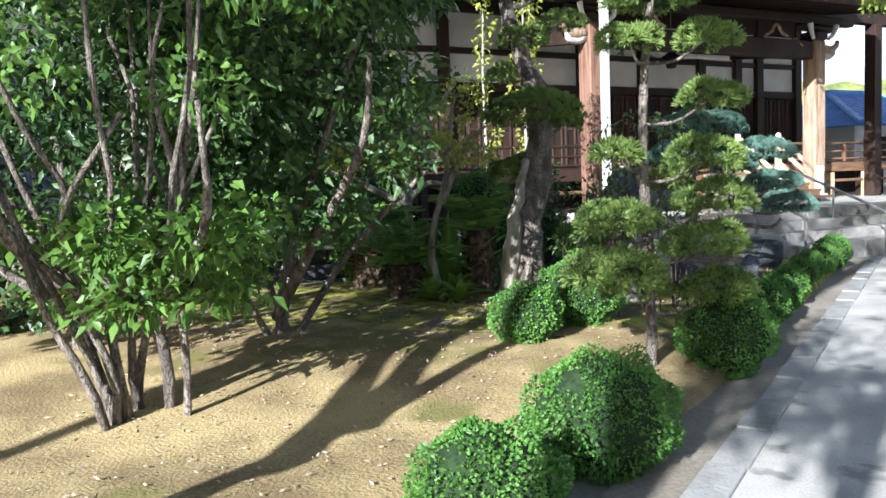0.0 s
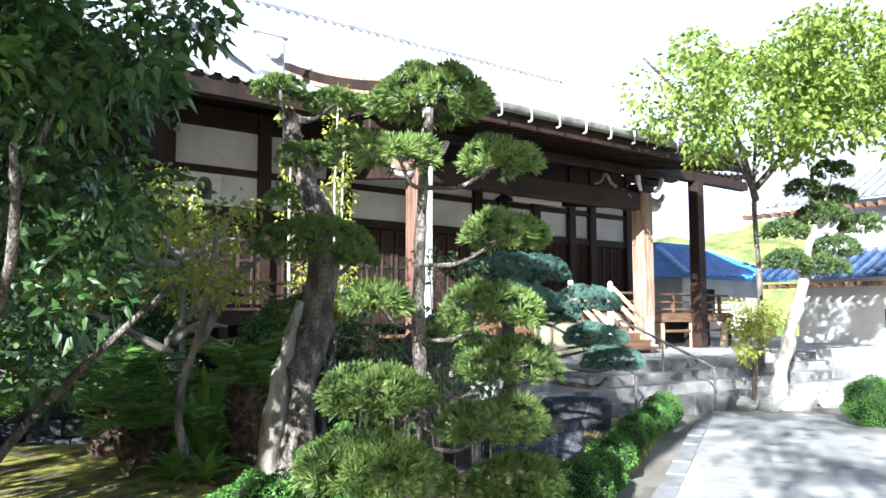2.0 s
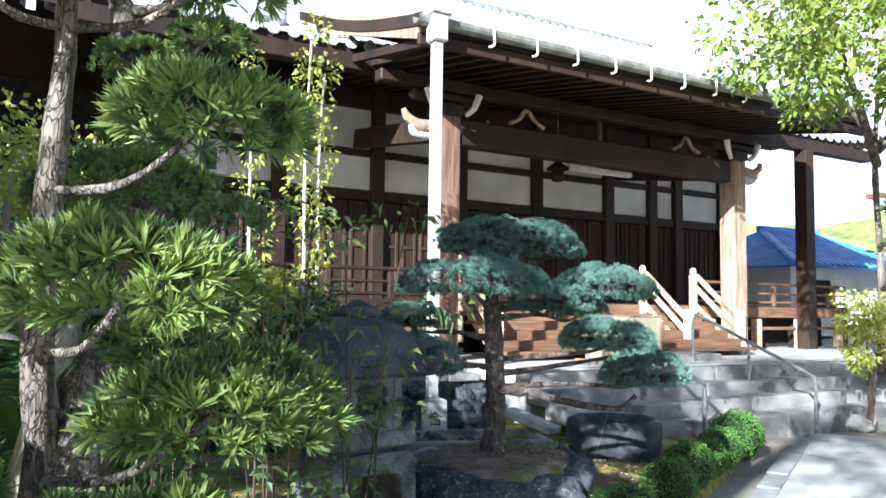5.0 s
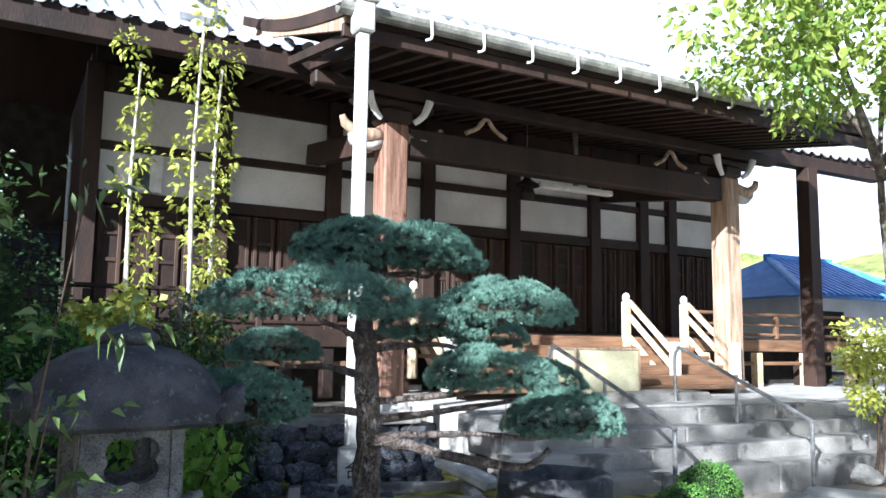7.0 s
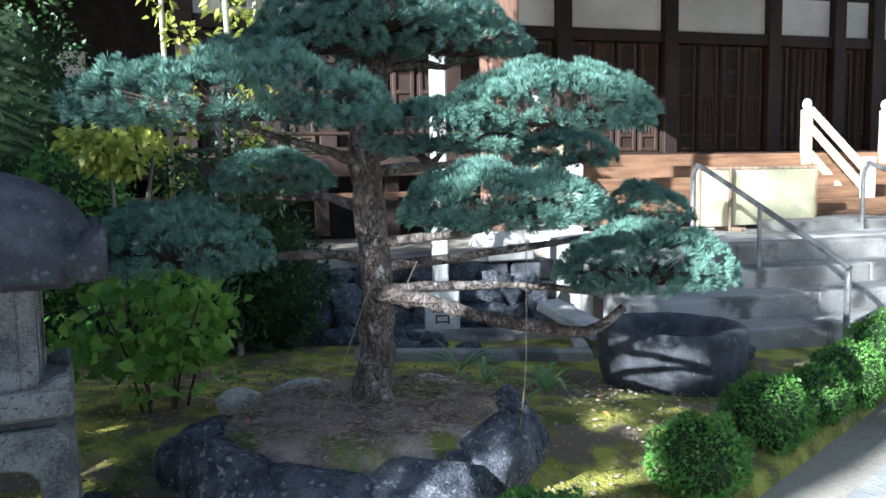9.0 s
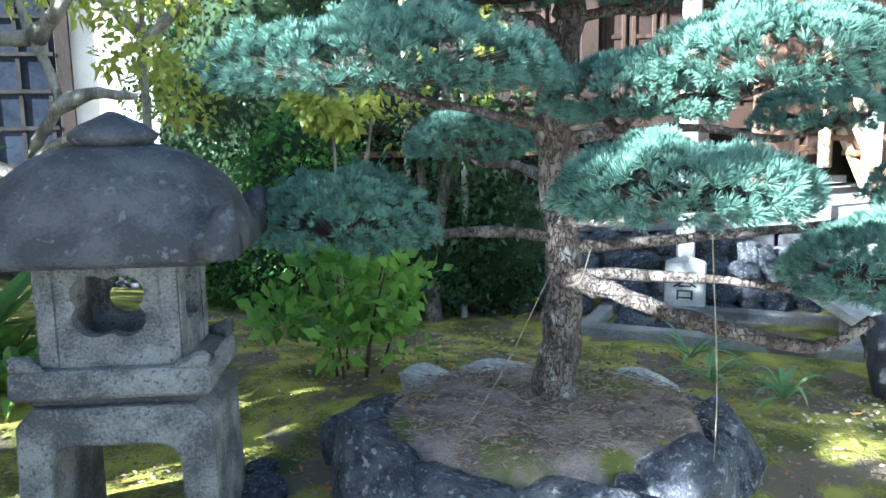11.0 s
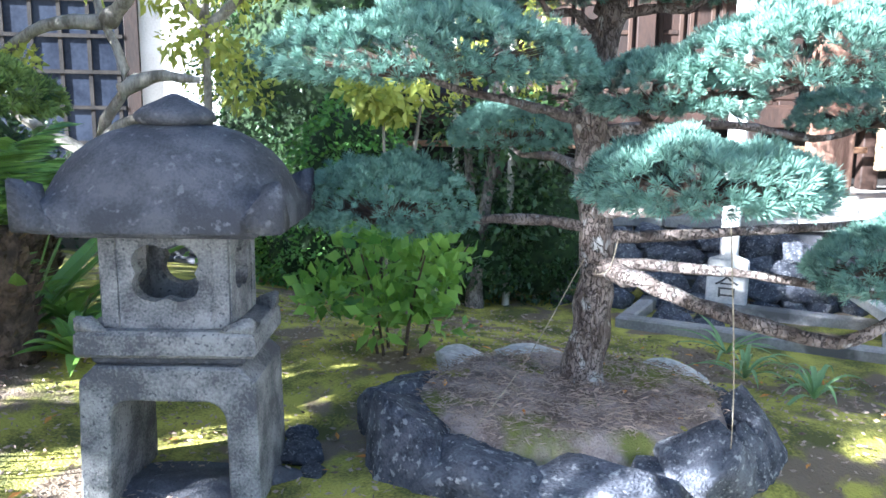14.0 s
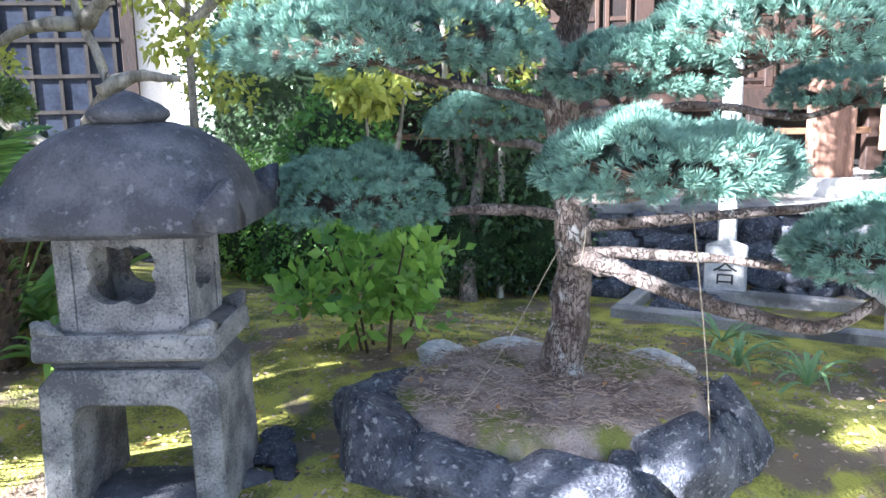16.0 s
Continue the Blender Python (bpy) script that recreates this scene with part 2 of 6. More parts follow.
def thing(name, m, label, category, group="", kind=""):
    ob = new(name)
    ob.matrix_basis = m
    return tagged(ob, label, category, group, kind)


def box(x0, x1, y0, y1, z0, z1, bevel=0.008, bm=None):
    b2 = bmesh.new()
    bmesh.ops.create_cube(b2, size=1)
    for v in b2.verts:
        v.co = Vector(((x0 + x1) / 2 + v.co.x * (x1 - x0), (y0 + y1) / 2 + v.co.y * (y1 - y0), (z0 + z1) / 2 + v.co.z * (z1 - z0)))
    if bevel:
        bmesh.ops.bevel(b2, geom=b2.edges[:], offset=min(bevel, 0.3 * min(abs(x1 - x0), abs(y1 - y0), abs(z1 - z0))), segments=1, affect="EDGES")
    if bm is None:
        return b2
    tmp = bpy.data.meshes.new("t")
    b2.to_mesh(tmp), b2.free()
    bm.from_mesh(tmp)
    bpy.data.meshes.remove(tmp)
    return bm


def beam(p, q, w, h, bevel=0.006, bm=None):
    """Bar of section w x h from p to q."""
    p, q = Vector(p), Vector(q)
    d = q - p
    b2 = box(-w / 2, w / 2, 0, d.length, -h / 2, h / 2, bevel)
    y = d.normalized()
    x = y.cross(Vector((0, 0, 1)))
    x = Vector((1, 0, 0)) if x.length < 1e-4 else x.normalized()
    z = x.cross(y)
    m = Matrix((x, y, z)).transposed().to_4x4()
    bmesh.ops.transform(b2, matrix=Matrix.Translation(p) @ m, verts=b2.verts)
    if bm is None:
        return b2
    tmp = bpy.data.meshes.new("t")
    b2.to_mesh(tmp), b2.free()
    bm.from_mesh(tmp)
    bpy.data.meshes.remove(tmp)
    return bm


def spline(points, n):
    """Catmull-Rom through points, n samples."""
    P = np.array(points, float)
    P = np.vstack([2 * P[0] - P[1], P, 2 * P[-1] - P[-2]])
    out = []
    for s in np.linspace(0, len(P) - 3 - 1e-6, n):
        i = int(s)
        t = s - i
        a, b, c, d = P[i:i + 4]
        out.append(0.5 * (2 * b + (c - a) * t + (2 * a - 5 * b + 4 * c - d) * t * t + (3 * b - a - 3 * c + d) * t ** 3))
    return np.array(out)


def limb(bm, points, r0, r1, n=14, seg=9, rough=0.12, seed=0):
    """Tapered, knobbly limb along points."""
    C = spline(points, n)
    rings = []
    for i, c in enumerate(C):
        d = Vector(C[min(i + 1, n - 1)] - C[max(i - 1, 0)]).normalized()
        x = d.cross(Vector((0.31, 0.2, 0.93)))
        x = (x if x.length > 1e-3 else Vector((1, 0, 0))).normalized()
        y = d.cross(x)
        r = r0 + (r1 - r0) * i / (n - 1)
        ring = []
        for k in range(seg):
            a = 2 * math.pi * k / seg
            q = Vector(c) + (x * math.cos(a) + y * math.sin(a)) * r
            q = Vector(c) + (q - Vector(c)) * (1 + rough * 2 * noise.noise(q * 6 / max(r0 * 8, 0.25) + Vector((seed, 0, 0))))
            ring.append(bm.verts.new(q))
        rings.append(ring)
    for a, b in zip(rings, rings[1:]):
        for k in range(seg):
            bm.faces.new((a[k], a[(k + 1) % seg], b[(k + 1) % seg], b[k]))
    bm.faces.new(rings[0][::-1]), bm.faces.new(rings[-1])
    return bm


def tube(points, r, n=0, seg=8, bm=None):
    bm = bm or bmesh.new()
    return limb(bm, points, r, r, n or max(2, len(points)), seg, 0.0)


def rock(rx, ry, rz, seed, sub=4, amp=0.25):
    bm = bmesh.new()
    bmesh.ops.create_icosphere(bm, subdivisions=sub, radius=1)
    rg = random.Random(seed * 13 + 5)
    cuts = []
    for _ in range(13):
        d = Vector((rg.gauss(0, 1), rg.gauss(0, 1), rg.gauss(0.2, 0.8))).normalized()
        cuts.append((d, rg.uniform(0.58, 0.84)))
    for v in bm.verts:
        n = v.co.normalized()
        k = 1 + amp * noise.noise(n * 1.4 + Vector((seed * 7.3, 1, 2))) + amp * 0.5 * noise.noise(n * 3.5 + Vector((seed, 5, 2)))
        cell = noise.voronoi(n * 1.5 + Vector((seed * 3.1, 0, 0)))[0][0]
        k -= amp * 0.25 * cell
        for d, lim in cuts:
            if n.dot(d) * k > lim:
                k = lim / n.dot(d)
        k += 0.03 * noise.noise(n * 7 + Vector((seed, 1, 1))) + 0.014 * noise.noise(n * 19 + Vector((seed, 3, 1)))
        v.co = Vector((n.x * rx, n.y * ry, n.z * rz)) * k
        if v.co.z < -rz * 0.55:
            v.co.z = -rz * 0.55
    return bm


# foliage: folded leaves, needles, tufts
def leaves_np(P, D, size, width, rng, droop=0.25):
    """Folded diamond leaves at points P along directions D."""
    n = len(P)
    D = D / np.linalg.norm(D, axis=1)[:, None]
    R = rng.normal(size=(n, 3))
    S = np.cross(D, R)
    S /= np.linalg.norm(S, axis=1)[:, None] + 1e-9
    Nn = np.cross(S, D)
    L = size * rng.uniform(0.65, 1.25, n)[:, None]
    Wd = L * width
    base, tip = P, P + D * L + np.array([0, 0, -1]) * L * droop
    mid = P + D * L * 0.45
    l, r = mid + S * Wd + Nn * Wd * 0.35, mid - S * Wd + Nn * Wd * 0.35
    V = np.stack([base, l, tip, r, mid * 0.5 + (base + tip) * 0.25], 1).reshape(-1, 3)
    i = np.arange(n)[:, None] * 5
    F = np.concatenate([i + [0, 4, 1], i + [1, 4, 2], i + [2, 4, 3], i + [3, 4, 0]])
    return V, F


def shell_points(c, r, n, rng, fill=0.35, flat=0.0):
    """Points mostly near the surface of a lumpy ellipsoid."""
    d = rng.normal(size=(n, 3))
    d /= np.linalg.norm(d, axis=1)[:, None]
    k = 1 - fill * rng.random(n) ** 1.7
    lump = np.array([noise.noise(Vector(v) * 2.1 + Vector(c)) for v in d])
    k *= 1 + 0.28 * lump
    P = d * k[:, None] * np.array(r)
    return P + np.array(c), d


def leaf_mesh(name, blobs, size, width, material, seed, droop=0.3, fill=0.55, up=0.2):
    """Leaves in lumps: blobs are (centre, radii, count)."""
    rng = np.random.default_rng(seed)
    Vs, Fs, o = [], [], 0
    for c, r, n in blobs:
        P, d = shell_points(c, r, n, rng, fill)
        D = d + rng.normal(size=d.shape) * 0.7 + np.array([0, 0, up])
        V, F = leaves_np(P, D, size, width, rng, droop)
        Vs.append(V), Fs.append(F + o)
        o += len(V)
    return np_tris(name, np.vstack(Vs), np.vstack(Fs), material)


def clumps(c, r, k, cr, n, rng, gap=0.75):
    """Splits a crown into k smaller lumps over its outside."""
    out = []
    for _ in range(k):
        d = rng.normal(size=3)
        d /= np.linalg.norm(d)
        q = np.array(c) + d * np.array(r) * rng.uniform(gap * 0.6, 1.0)
        s = cr * rng.uniform(0.6, 1.2)
        out.append((q, (s, s, s * 0.7), int(n * rng.uniform(0.7, 1.3))))
    return out


def tuft_pad(name, rx, ry, rz, tufts, needles, length, width, material, seed, spread=1.15):
    """Cloud-pruned pad: separate star-shaped tufts over a lumpy dome, a ragged rim below."""
    rng = np.random.default_rng(seed)
    i = np.arange(tufts) + 0.5
    q = np.sqrt(i / tufts)
    a = i * 2.399963 + rng.normal(size=tufts) * 0.25
    q = np.clip(q + rng.normal(size=tufts) * 0.35 / math.sqrt(tufts), 0, 1.03)
    edge = np.array([1 + 0.12 * noise.noise(Vector((math.cos(t) * 1.6, math.sin(t) * 1.6, seed))) + 0.08 * noise.noise(Vector((math.cos(t) * 5, math.sin(t) * 5, seed))) for t in a])
    x, y = np.cos(a) * q, np.sin(a) * q
    h = np.sqrt(np.maximum(0, 1 - np.minimum(q, 1) ** 2.4))
    lump = np.array([noise.noise(Vector((u * rx * 6.5, v * ry * 6.5, seed * 1.7))) for u, v in zip(x, y)])
    z = rz * (h * (0.85 + 0.45 * lump)) - rz * 0.12 + rng.normal(size=tufts) * rz * 0.05
    rim = (q > 0.55) & (rng.random(tufts) < 0.38)
    z = np.where(rim, -rz * rng.uniform(0.02, 0.30, tufts) + rz * 0.25 * (q - 0.55), z)
    P = np.stack([x * rx * edge, y * ry * edge, z], 1)
    Nm = np.stack([x * 0.9, y * 0.9, 0.25 + h * 0.9], 1)
    Nm[rim, 2] = rng.uniform(-0.1, 0.5, rim.sum())
    Nm += rng.normal(size=Nm.shape) * 0.16
    Nm /= np.linalg.norm(Nm, axis=1)[:, None]
    n = tufts * needles
    R = rng.normal(size=(n, 3))
    R /= np.linalg.norm(R, axis=1)[:, None]
    N2 = np.repeat(Nm, needles, 0)
    side = R - N2 * np.sum(R * N2, 1)[:, None]
    side /= np.linalg.norm(side, axis=1)[:, None] + 1e-9
    ang = spread * np.sqrt(rng.random(n))[:, None]
    D = N2 * np.cos(ang) + side * np.sin(ang)
    size = np.repeat(rng.uniform(0.75, 1.2, tufts), needles)[:, None]
    L = length * size * rng.uniform(0.85, 1.1, n)[:, None]
    Pn = np.repeat(P, needles, 0)
    S = np.cross(D, rng.normal(size=(n, 3)))
    S /= np.linalg.norm(S, axis=1)[:, None] + 1e-9
    tuft = np.arange(tufts) * (1 + 3 * needles)
    V = np.empty((tufts, 1 + 3 * needles, 3))
    V[:, 0] = P
    ws = S * width
    V[:, 1:] = np.stack([Pn + D * L * 0.62 - ws, Pn + D * L, Pn + D * L * 0.62 + ws], 1).reshape(tufts, 3 * needles, 3)
    k = np.repeat(tuft, needles)[:, None]
    j = k + 1 + 3 * np.tile(np.arange(needles), tufts)[:, None]
    F = np.concatenate([np.hstack([k, j, j + 1]), np.hstack([k, j + 1, j + 2])])
    return np_tris(name, V.reshape(-1, 3), F, material)


def twig_layer(name, rx, ry, rz, n, seed, material):
    """Fine twigs fanning out under a pad, dense and dark for the shade there."""
    rng = np.random.default_rng(seed)
    Vs, Fs = [], []
    for k in range(n):
        a = rng.random() * 2 * math.pi
        q = rng.uniform(0.55, 0.95)
        e = np.array([math.cos(a) * rx * q, math.sin(a) * ry * q, rz * rng.uniform(-0.05, 0.35)])
        b = e * rng.uniform(0.05, 0.35) + np.array([0, 0, -rz * 0.25])
        s = np.cross(e - b, [0.1, 0.2, 1.0])
        s = s / np.linalg.norm(s) * 0.007
        u = np.array([0, 0, 0.007])
        o = len(Vs)
        Vs += [b - s, b + s, b + u, e]
        Fs += [(o, o + 1, o + 3), (o + 1, o + 2, o + 3), (o + 2, o, o + 3)]
    return np_tris(name, np.array(Vs), np.array(Fs), material)


# ---------------- ground ----------------
def smooth(x):
    x = min(1.0, max(0.0, x))
    return x * x * (3 - 2 * x)


EDGE_P, EDGE_D = Vector((3.45, 7.75)), Vector((0.53, 0.848)).normalized()
EDGE_N = Vector((-EDGE_D.y, EDGE_D.x))


MOUND = Vector((2.72, 8.64))


def bed_height(x, y):
    """Height of the planted bed: low at the path, raised round the lantern."""
    d = (Vector((x, y)) - EDGE_P).dot(EDGE_N)
    h = 0.05 + 0.24 * smooth(d / 0.9) * (1 - 0.8 * smooth((y - 8.9) / 1.7))
    h -= 0.14 * smooth((5.6 - y) / 2.2)
    dx, dy = x - MOUND.x, y - MOUND.y
    m = math.hypot((dx * 0.79 + dy * 0.61) / 0.63, (-dx * 0.61 + dy * 0.79) / 0.50)
    h += (0.44 - h) * smooth((1.04 - m) / 0.22)
    h -= 0.09 * smooth((1.1 - math.hypot(x - 1.84, y - 7.65)) / 0.7)
    return h + 0.02 * noise.noise(Vector((x * 1.1, y * 1.1, 0)))


def grid_mesh(name, us, vs, place, material, keep=None):
    V, idx, F = [], {}, []
    for i, u in enumerate(us):
        for j, v in enumerate(vs):
            idx[i, j] = len(V)
            V.append(place(u, v))
    for i in range(len(us) - 1):
        for j in range(len(vs) - 1):
            if keep is None or keep(us[i], vs[j]):
                F.append((idx[i, j], idx[i + 1, j], idx[i + 1, j + 1], idx[i, j + 1]))
    return mesh_of(name, V, F, material, True)


tagged(put("ground", grid_mesh("ground", [-900, -60, -20, 0, 20, 60, 900], [-900, -60, -20, 0, 20, 60, 900], lambda u, v: (u, v, -0.03), M_GROUND)),
       "packed sandy earth round the temple", "ground", kind="structure")


def bed_place(u, v):
    p = EDGE_P + EDGE_D * u + EDGE_N * v
    return (p.x, p.y, bed_height(p.x, p.y) if v > 0.02 else -0.06)


tagged(put("garden_bed", grid_mesh("garden_bed", list(np.arange(-11, 4.6, 0.11)), [0.0, 0.04] + list(np.arange(0.12, 9.5, 0.11)), bed_place, M_MOSS)),
       "mossy garden bed with bare tan earth", "garden bed", kind="structure")
bed_me = bpy.data.objects["garden_bed"].data
bed_me.materials.append(M_EARTH)
for f in bed_me.polygons:
    c = f.center
    if c.y + 0.9 * noise.noise(Vector((c.x * 0.9, c.y * 0.9, 0))) + 0.3 * noise.noise(Vector((c.x * 4, c.y * 4, 7))) < 6.0 - 0.25 * c.x:
        f.material_index = 1


def path_place(u, v):
    p = EDGE_P + EDGE_D * u - EDGE_N * v
    return (p.x, p.y, 0.0 + 0.012 * noise.noise(Vector((p.x, p.y, 3))))


tagged(put("path", grid_mesh("path", list(np.arange(-14, 6.2, 0.3)), [0.40] + list(np.arange(0.7, 9, 0.4)), path_place, M_PATH)),
       "sunlit worn concrete path with tree shadows", "path", kind="structure")
tagged(put("path_margin", grid_mesh("path_margin", list(np.arange(-14, 5.8, 0.3)), [-0.05, 0.1, 0.3], lambda u, v: (*(EDGE_P + EDGE_D * u - EDGE_N * v), -0.012), M_GROUND)),
       "dark earth strip along the planted bed", "path margin", kind="structure")
rngk = random.Random(5)
kerb_me = [bm_mesh("kerb_stone", box(-0.2995, 0.2995, -0.09, 0.09, -0.1, 0.012 + 0.004 * k, 0.005), M_KERB) for k in range(3)]
kerb = tagged(new("kerb"), "row of low grey kerb stones edging the path", "kerb", kind="structure")
for k in range(33):
    p = EDGE_P + EDGE_D * (-14 + 0.6 * k) - EDGE_N * 0.36
    put("kerb_stone", kerb_me[k % 3], kerb, m=pose(p.x, p.y, rngk.uniform(-0.01, 0.01), 0, 0, math.degrees(math.atan2(EDGE_D.y, EDGE_D.x)) + rngk.uniform(-0.5, 0.5)))

# ---------------- temple hall: local x along the front, y to the back ----------------
TM = pose(0, 0, 0, 0, 0, 28)
WALL, POSTS, EAVE, VER = 13.8, 10.9, 9.35, 11.75
A0, A1, FLOOR, YARD = 5.65, 17.6, 1.55, 0.74
hall = thing("temple_hall", TM, "dark timber temple hall with white plaster panels and tiled roof", "temple")


def hbox(name, x0, x1, y0, y1, z0, z1, material, label="", bevel=0.008, parent=None):
    return part(name, box(x0, x1, y0, y1, z0, z1, bevel), material, parent or hall, label)


# platform of the forecourt with stone steps
STEP_B = [7.9, 8.25, 8.6, 8.95]
STEP_Z = [0.25, 0.41, 0.56, 0.72]
forecourt = tagged(put("forecourt", bm_mesh("forecourt", box(8.9, 30, 9.2, 30, -0.1, YARD, 0), M_PATH), m=TM), "pale paved forecourt in front of the hall", "forecourt", kind="structure")
under = tagged(put("hall_footing", bm_mesh("hall_footing", box(-6, 8.9, 10.2, 30, -0.1, 0.62, 0.01), M_GROUND), m=TM), "bare earth platform under the hall", "platform", kind="structure")
steps = thing("stone_steps", TM, "four weathered granite steps up to the forecourt", "steps")
for k in range(4):
    x, i = 8.75, 0
    while x < 17.5:
        w = 1.35 + 0.25 * math.sin(k * 2.1 + i * 1.7)
        part("step_block", box(x, min(x + w, 17.6) - 0.006, STEP_B[k], 9.3 if k == 3 else STEP_B[k] + 0.5, STEP_Z[k] - (0.3 if k == 0 else 0.19), STEP_Z[k], 0.015), M_STEP, steps)
        x += w
        i += 1
part("top_slab", box(11.2, 12.6, 9.6, 10.3, YARD - 0.05, YARD + 0.1, 0.015), M_STEP, steps)

# walls: posts, rails, plaster panels, dark boards
wall_posts = [5.65, 7.39, 9.1, 10.75, 12.45, 14.25, 15.45, 16.2, 17.6]
for a in wall_posts:
    hbox("wall_post", a - 0.11, a + 0.11, WALL - 0.1, WALL + 0.12, 0.74, 5.1, M_WOOD)
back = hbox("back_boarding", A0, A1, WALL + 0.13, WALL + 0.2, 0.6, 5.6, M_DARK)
for z0, z1 in ((3.2, 3.37), (3.94, 4.05), (4.74, 5.1), (1.45, 1.62)):
    for p, q in zip(wall_posts, wall_posts[1:]):
        hbox("wall_rail", p + 0.112, q - 0.112, WALL - 0.06, WALL + 0.1, z0, z1, M_WOOD)
for i, (p, q) in enumerate(zip(wall_posts, wall_posts[1:])):
    hbox("plaster_panel", p + 0.115, q - 0.115, WALL + 0.02, WALL + 0.09, 3.375, 3.935, M_WHITE, "white plaster panel", 0.003)
    hbox("plaster_panel", p + 0.115, q - 0.115, WALL + 0.02, WALL + 0.09, 4.055, 4.735, M_WHITE, "white plaster panel", 0.003)
    # board doors below: stiles, a row of pierced openings, slatted lower half
    n = 2 if q - p < 1 else 4
    w = (q - p - 0.24) / n
    for k in range(n):
        x0 = p + 0.12 + k * w
        door = hbox("door_leaf", x0 + 0.008, x0 + w - 0.008, WALL + 0.03, WALL + 0.07, 1.625, 3.195, M_WOOD, "dark panelled timber door leaf")
        for s in (0.03, w - 0.09):
            hbox("stile", x0 + s, x0 + s + 0.055, WALL + 0.002, WALL + 0.03, 1.63, 3.19, M_DOOR, parent=door)
        for zz in (1.63, 1.83, 2.42, 2.78, 3.13):
            hbox("door_rail", x0 + 0.088, x0 + w - 0.092, WALL + 0.006, WALL + 0.03, zz, zz + 0.055, M_DOOR, parent=door)
        if 10.7 < p < 14:
            for j in range(3):
                xx = x0 + 0.11 + (w - 0.2) * (j + 0.5) / 3
                hbox("slat", xx - 0.012, xx + 0.012, WALL + 0.01, WALL + 0.03, 1.89, 2.415, M_DOOR, parent=door)

# left side wall running to the back
hbox("side_wall", A0 - 0.05, A0 + 0.05, WALL + 0.15, 24, 0.7, 5.3, M_WOOD)
hbox("side_wall", A1 - 0.05, A1 + 0.05, WALL + 0.15, 24, 0.7, 5.3, M_WOOD)
# veranda floor and railing
hbox("veranda_floor", 4.3, 19.0, VER, WALL - 0.12, FLOOR - 0.13, FLOOR, M_WOOD)
# Left stretch of fascia in darker timber: its shade is put into the colour.
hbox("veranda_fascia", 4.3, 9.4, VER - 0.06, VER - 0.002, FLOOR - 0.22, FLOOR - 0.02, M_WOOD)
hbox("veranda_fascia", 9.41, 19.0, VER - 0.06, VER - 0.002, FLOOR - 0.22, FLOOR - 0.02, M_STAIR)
for a in np.arange(4.6, 19.2, 1.6):
    hbox("floor_post", a - 0.08, a + 0.08, VER + 0.05, VER + 0.21, 0.6, FLOOR - 0.131, M_WOOD)
# Near-black sheet added for the shade below the veranda floor.
hbox("under_floor_shade", 4.3, 19.0, VER + 0.6, VER + 0.64, 0.6, FLOOR - 0.14, M_DARK)
# Rails, posts and brackets on the left take dark timber to imitate shade.
for x0, x1 in ((4.3, 9.3), (14.5, 19.0)):
    for z, hh in ((FLOOR + 0.42, 0.055), (FLOOR + 0.24, 0.04), (FLOOR + 0.07, 0.05)):
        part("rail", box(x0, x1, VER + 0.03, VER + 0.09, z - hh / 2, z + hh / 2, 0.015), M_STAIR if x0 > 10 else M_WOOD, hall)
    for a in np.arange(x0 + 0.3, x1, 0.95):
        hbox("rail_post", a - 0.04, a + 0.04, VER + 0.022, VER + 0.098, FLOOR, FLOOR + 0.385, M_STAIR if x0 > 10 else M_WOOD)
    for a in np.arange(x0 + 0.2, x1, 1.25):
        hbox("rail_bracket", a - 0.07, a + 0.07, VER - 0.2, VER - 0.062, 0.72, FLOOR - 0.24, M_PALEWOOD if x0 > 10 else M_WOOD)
    hbox("low_rail", x0, x1, VER - 0.12, VER - 0.063, 1.1, 1.16, M_STAIR)

# timber stair with sloping hand rails
stair = thing("timber_stair", TM, "brown timber stair with pale sloping handrails up to the veranda", "stair")
NB = 5
for k in range(NB):
    z = YARD + (FLOOR - 0.03 - YARD) * (k + 1) / (NB + 1)
    y = VER - 0.07 - 0.27 * (NB - k)
    part("tread", box(9.4, 14.3, y, y + 0.3, z - 0.05, z, 0.008), M_STAIR, stair)
    part("riser", box(9.45, 14.25, y + 0.27, y + 0.29, z, z + 0.085, 0.003), M_STAIR, stair)
for a in (9.45, 13.1, 14.32):
    y0 = VER - 0.07 - 0.27 * NB
    up, lo = (a, VER - 0.05, FLOOR), (a, y0 + 0.35, YARD)
    nw = part("upper_newel", box(a - 0.055, a + 0.055, VER - 0.14, VER - 0.03, YARD + 0.2, FLOOR + 0.52, 0.012), M_PALEWOOD, stair, "pale square newel post")
    cap = bmesh.new()
    bmesh.ops.create_uvsphere(cap, u_segments=10, v_segments=7, radius=0.06, matrix=Matrix.Translation((a, VER - 0.085, FLOOR + 0.58)) @ Matrix.Diagonal((1, 1, 1.25, 1)))
    part("cap", cap, M_WHITEPAINT, nw, "rounded white cap", True)
    part("lower_newel", box(a - 0.06, a + 0.06, y0 + 0.28, y0 + 0.40, YARD, YARD + 0.72, 0.012), M_WHITEPAINT, stair, "white lower newel post")
    for dz in (0.62, 0.40, 0.08):
        part("handrail", beam((a, y0 + 0.41, YARD + dz - 0.02), (a, VER - 0.15, FLOOR - 0.1 + dz), 0.06, 0.075), M_PALEWOOD, stair)

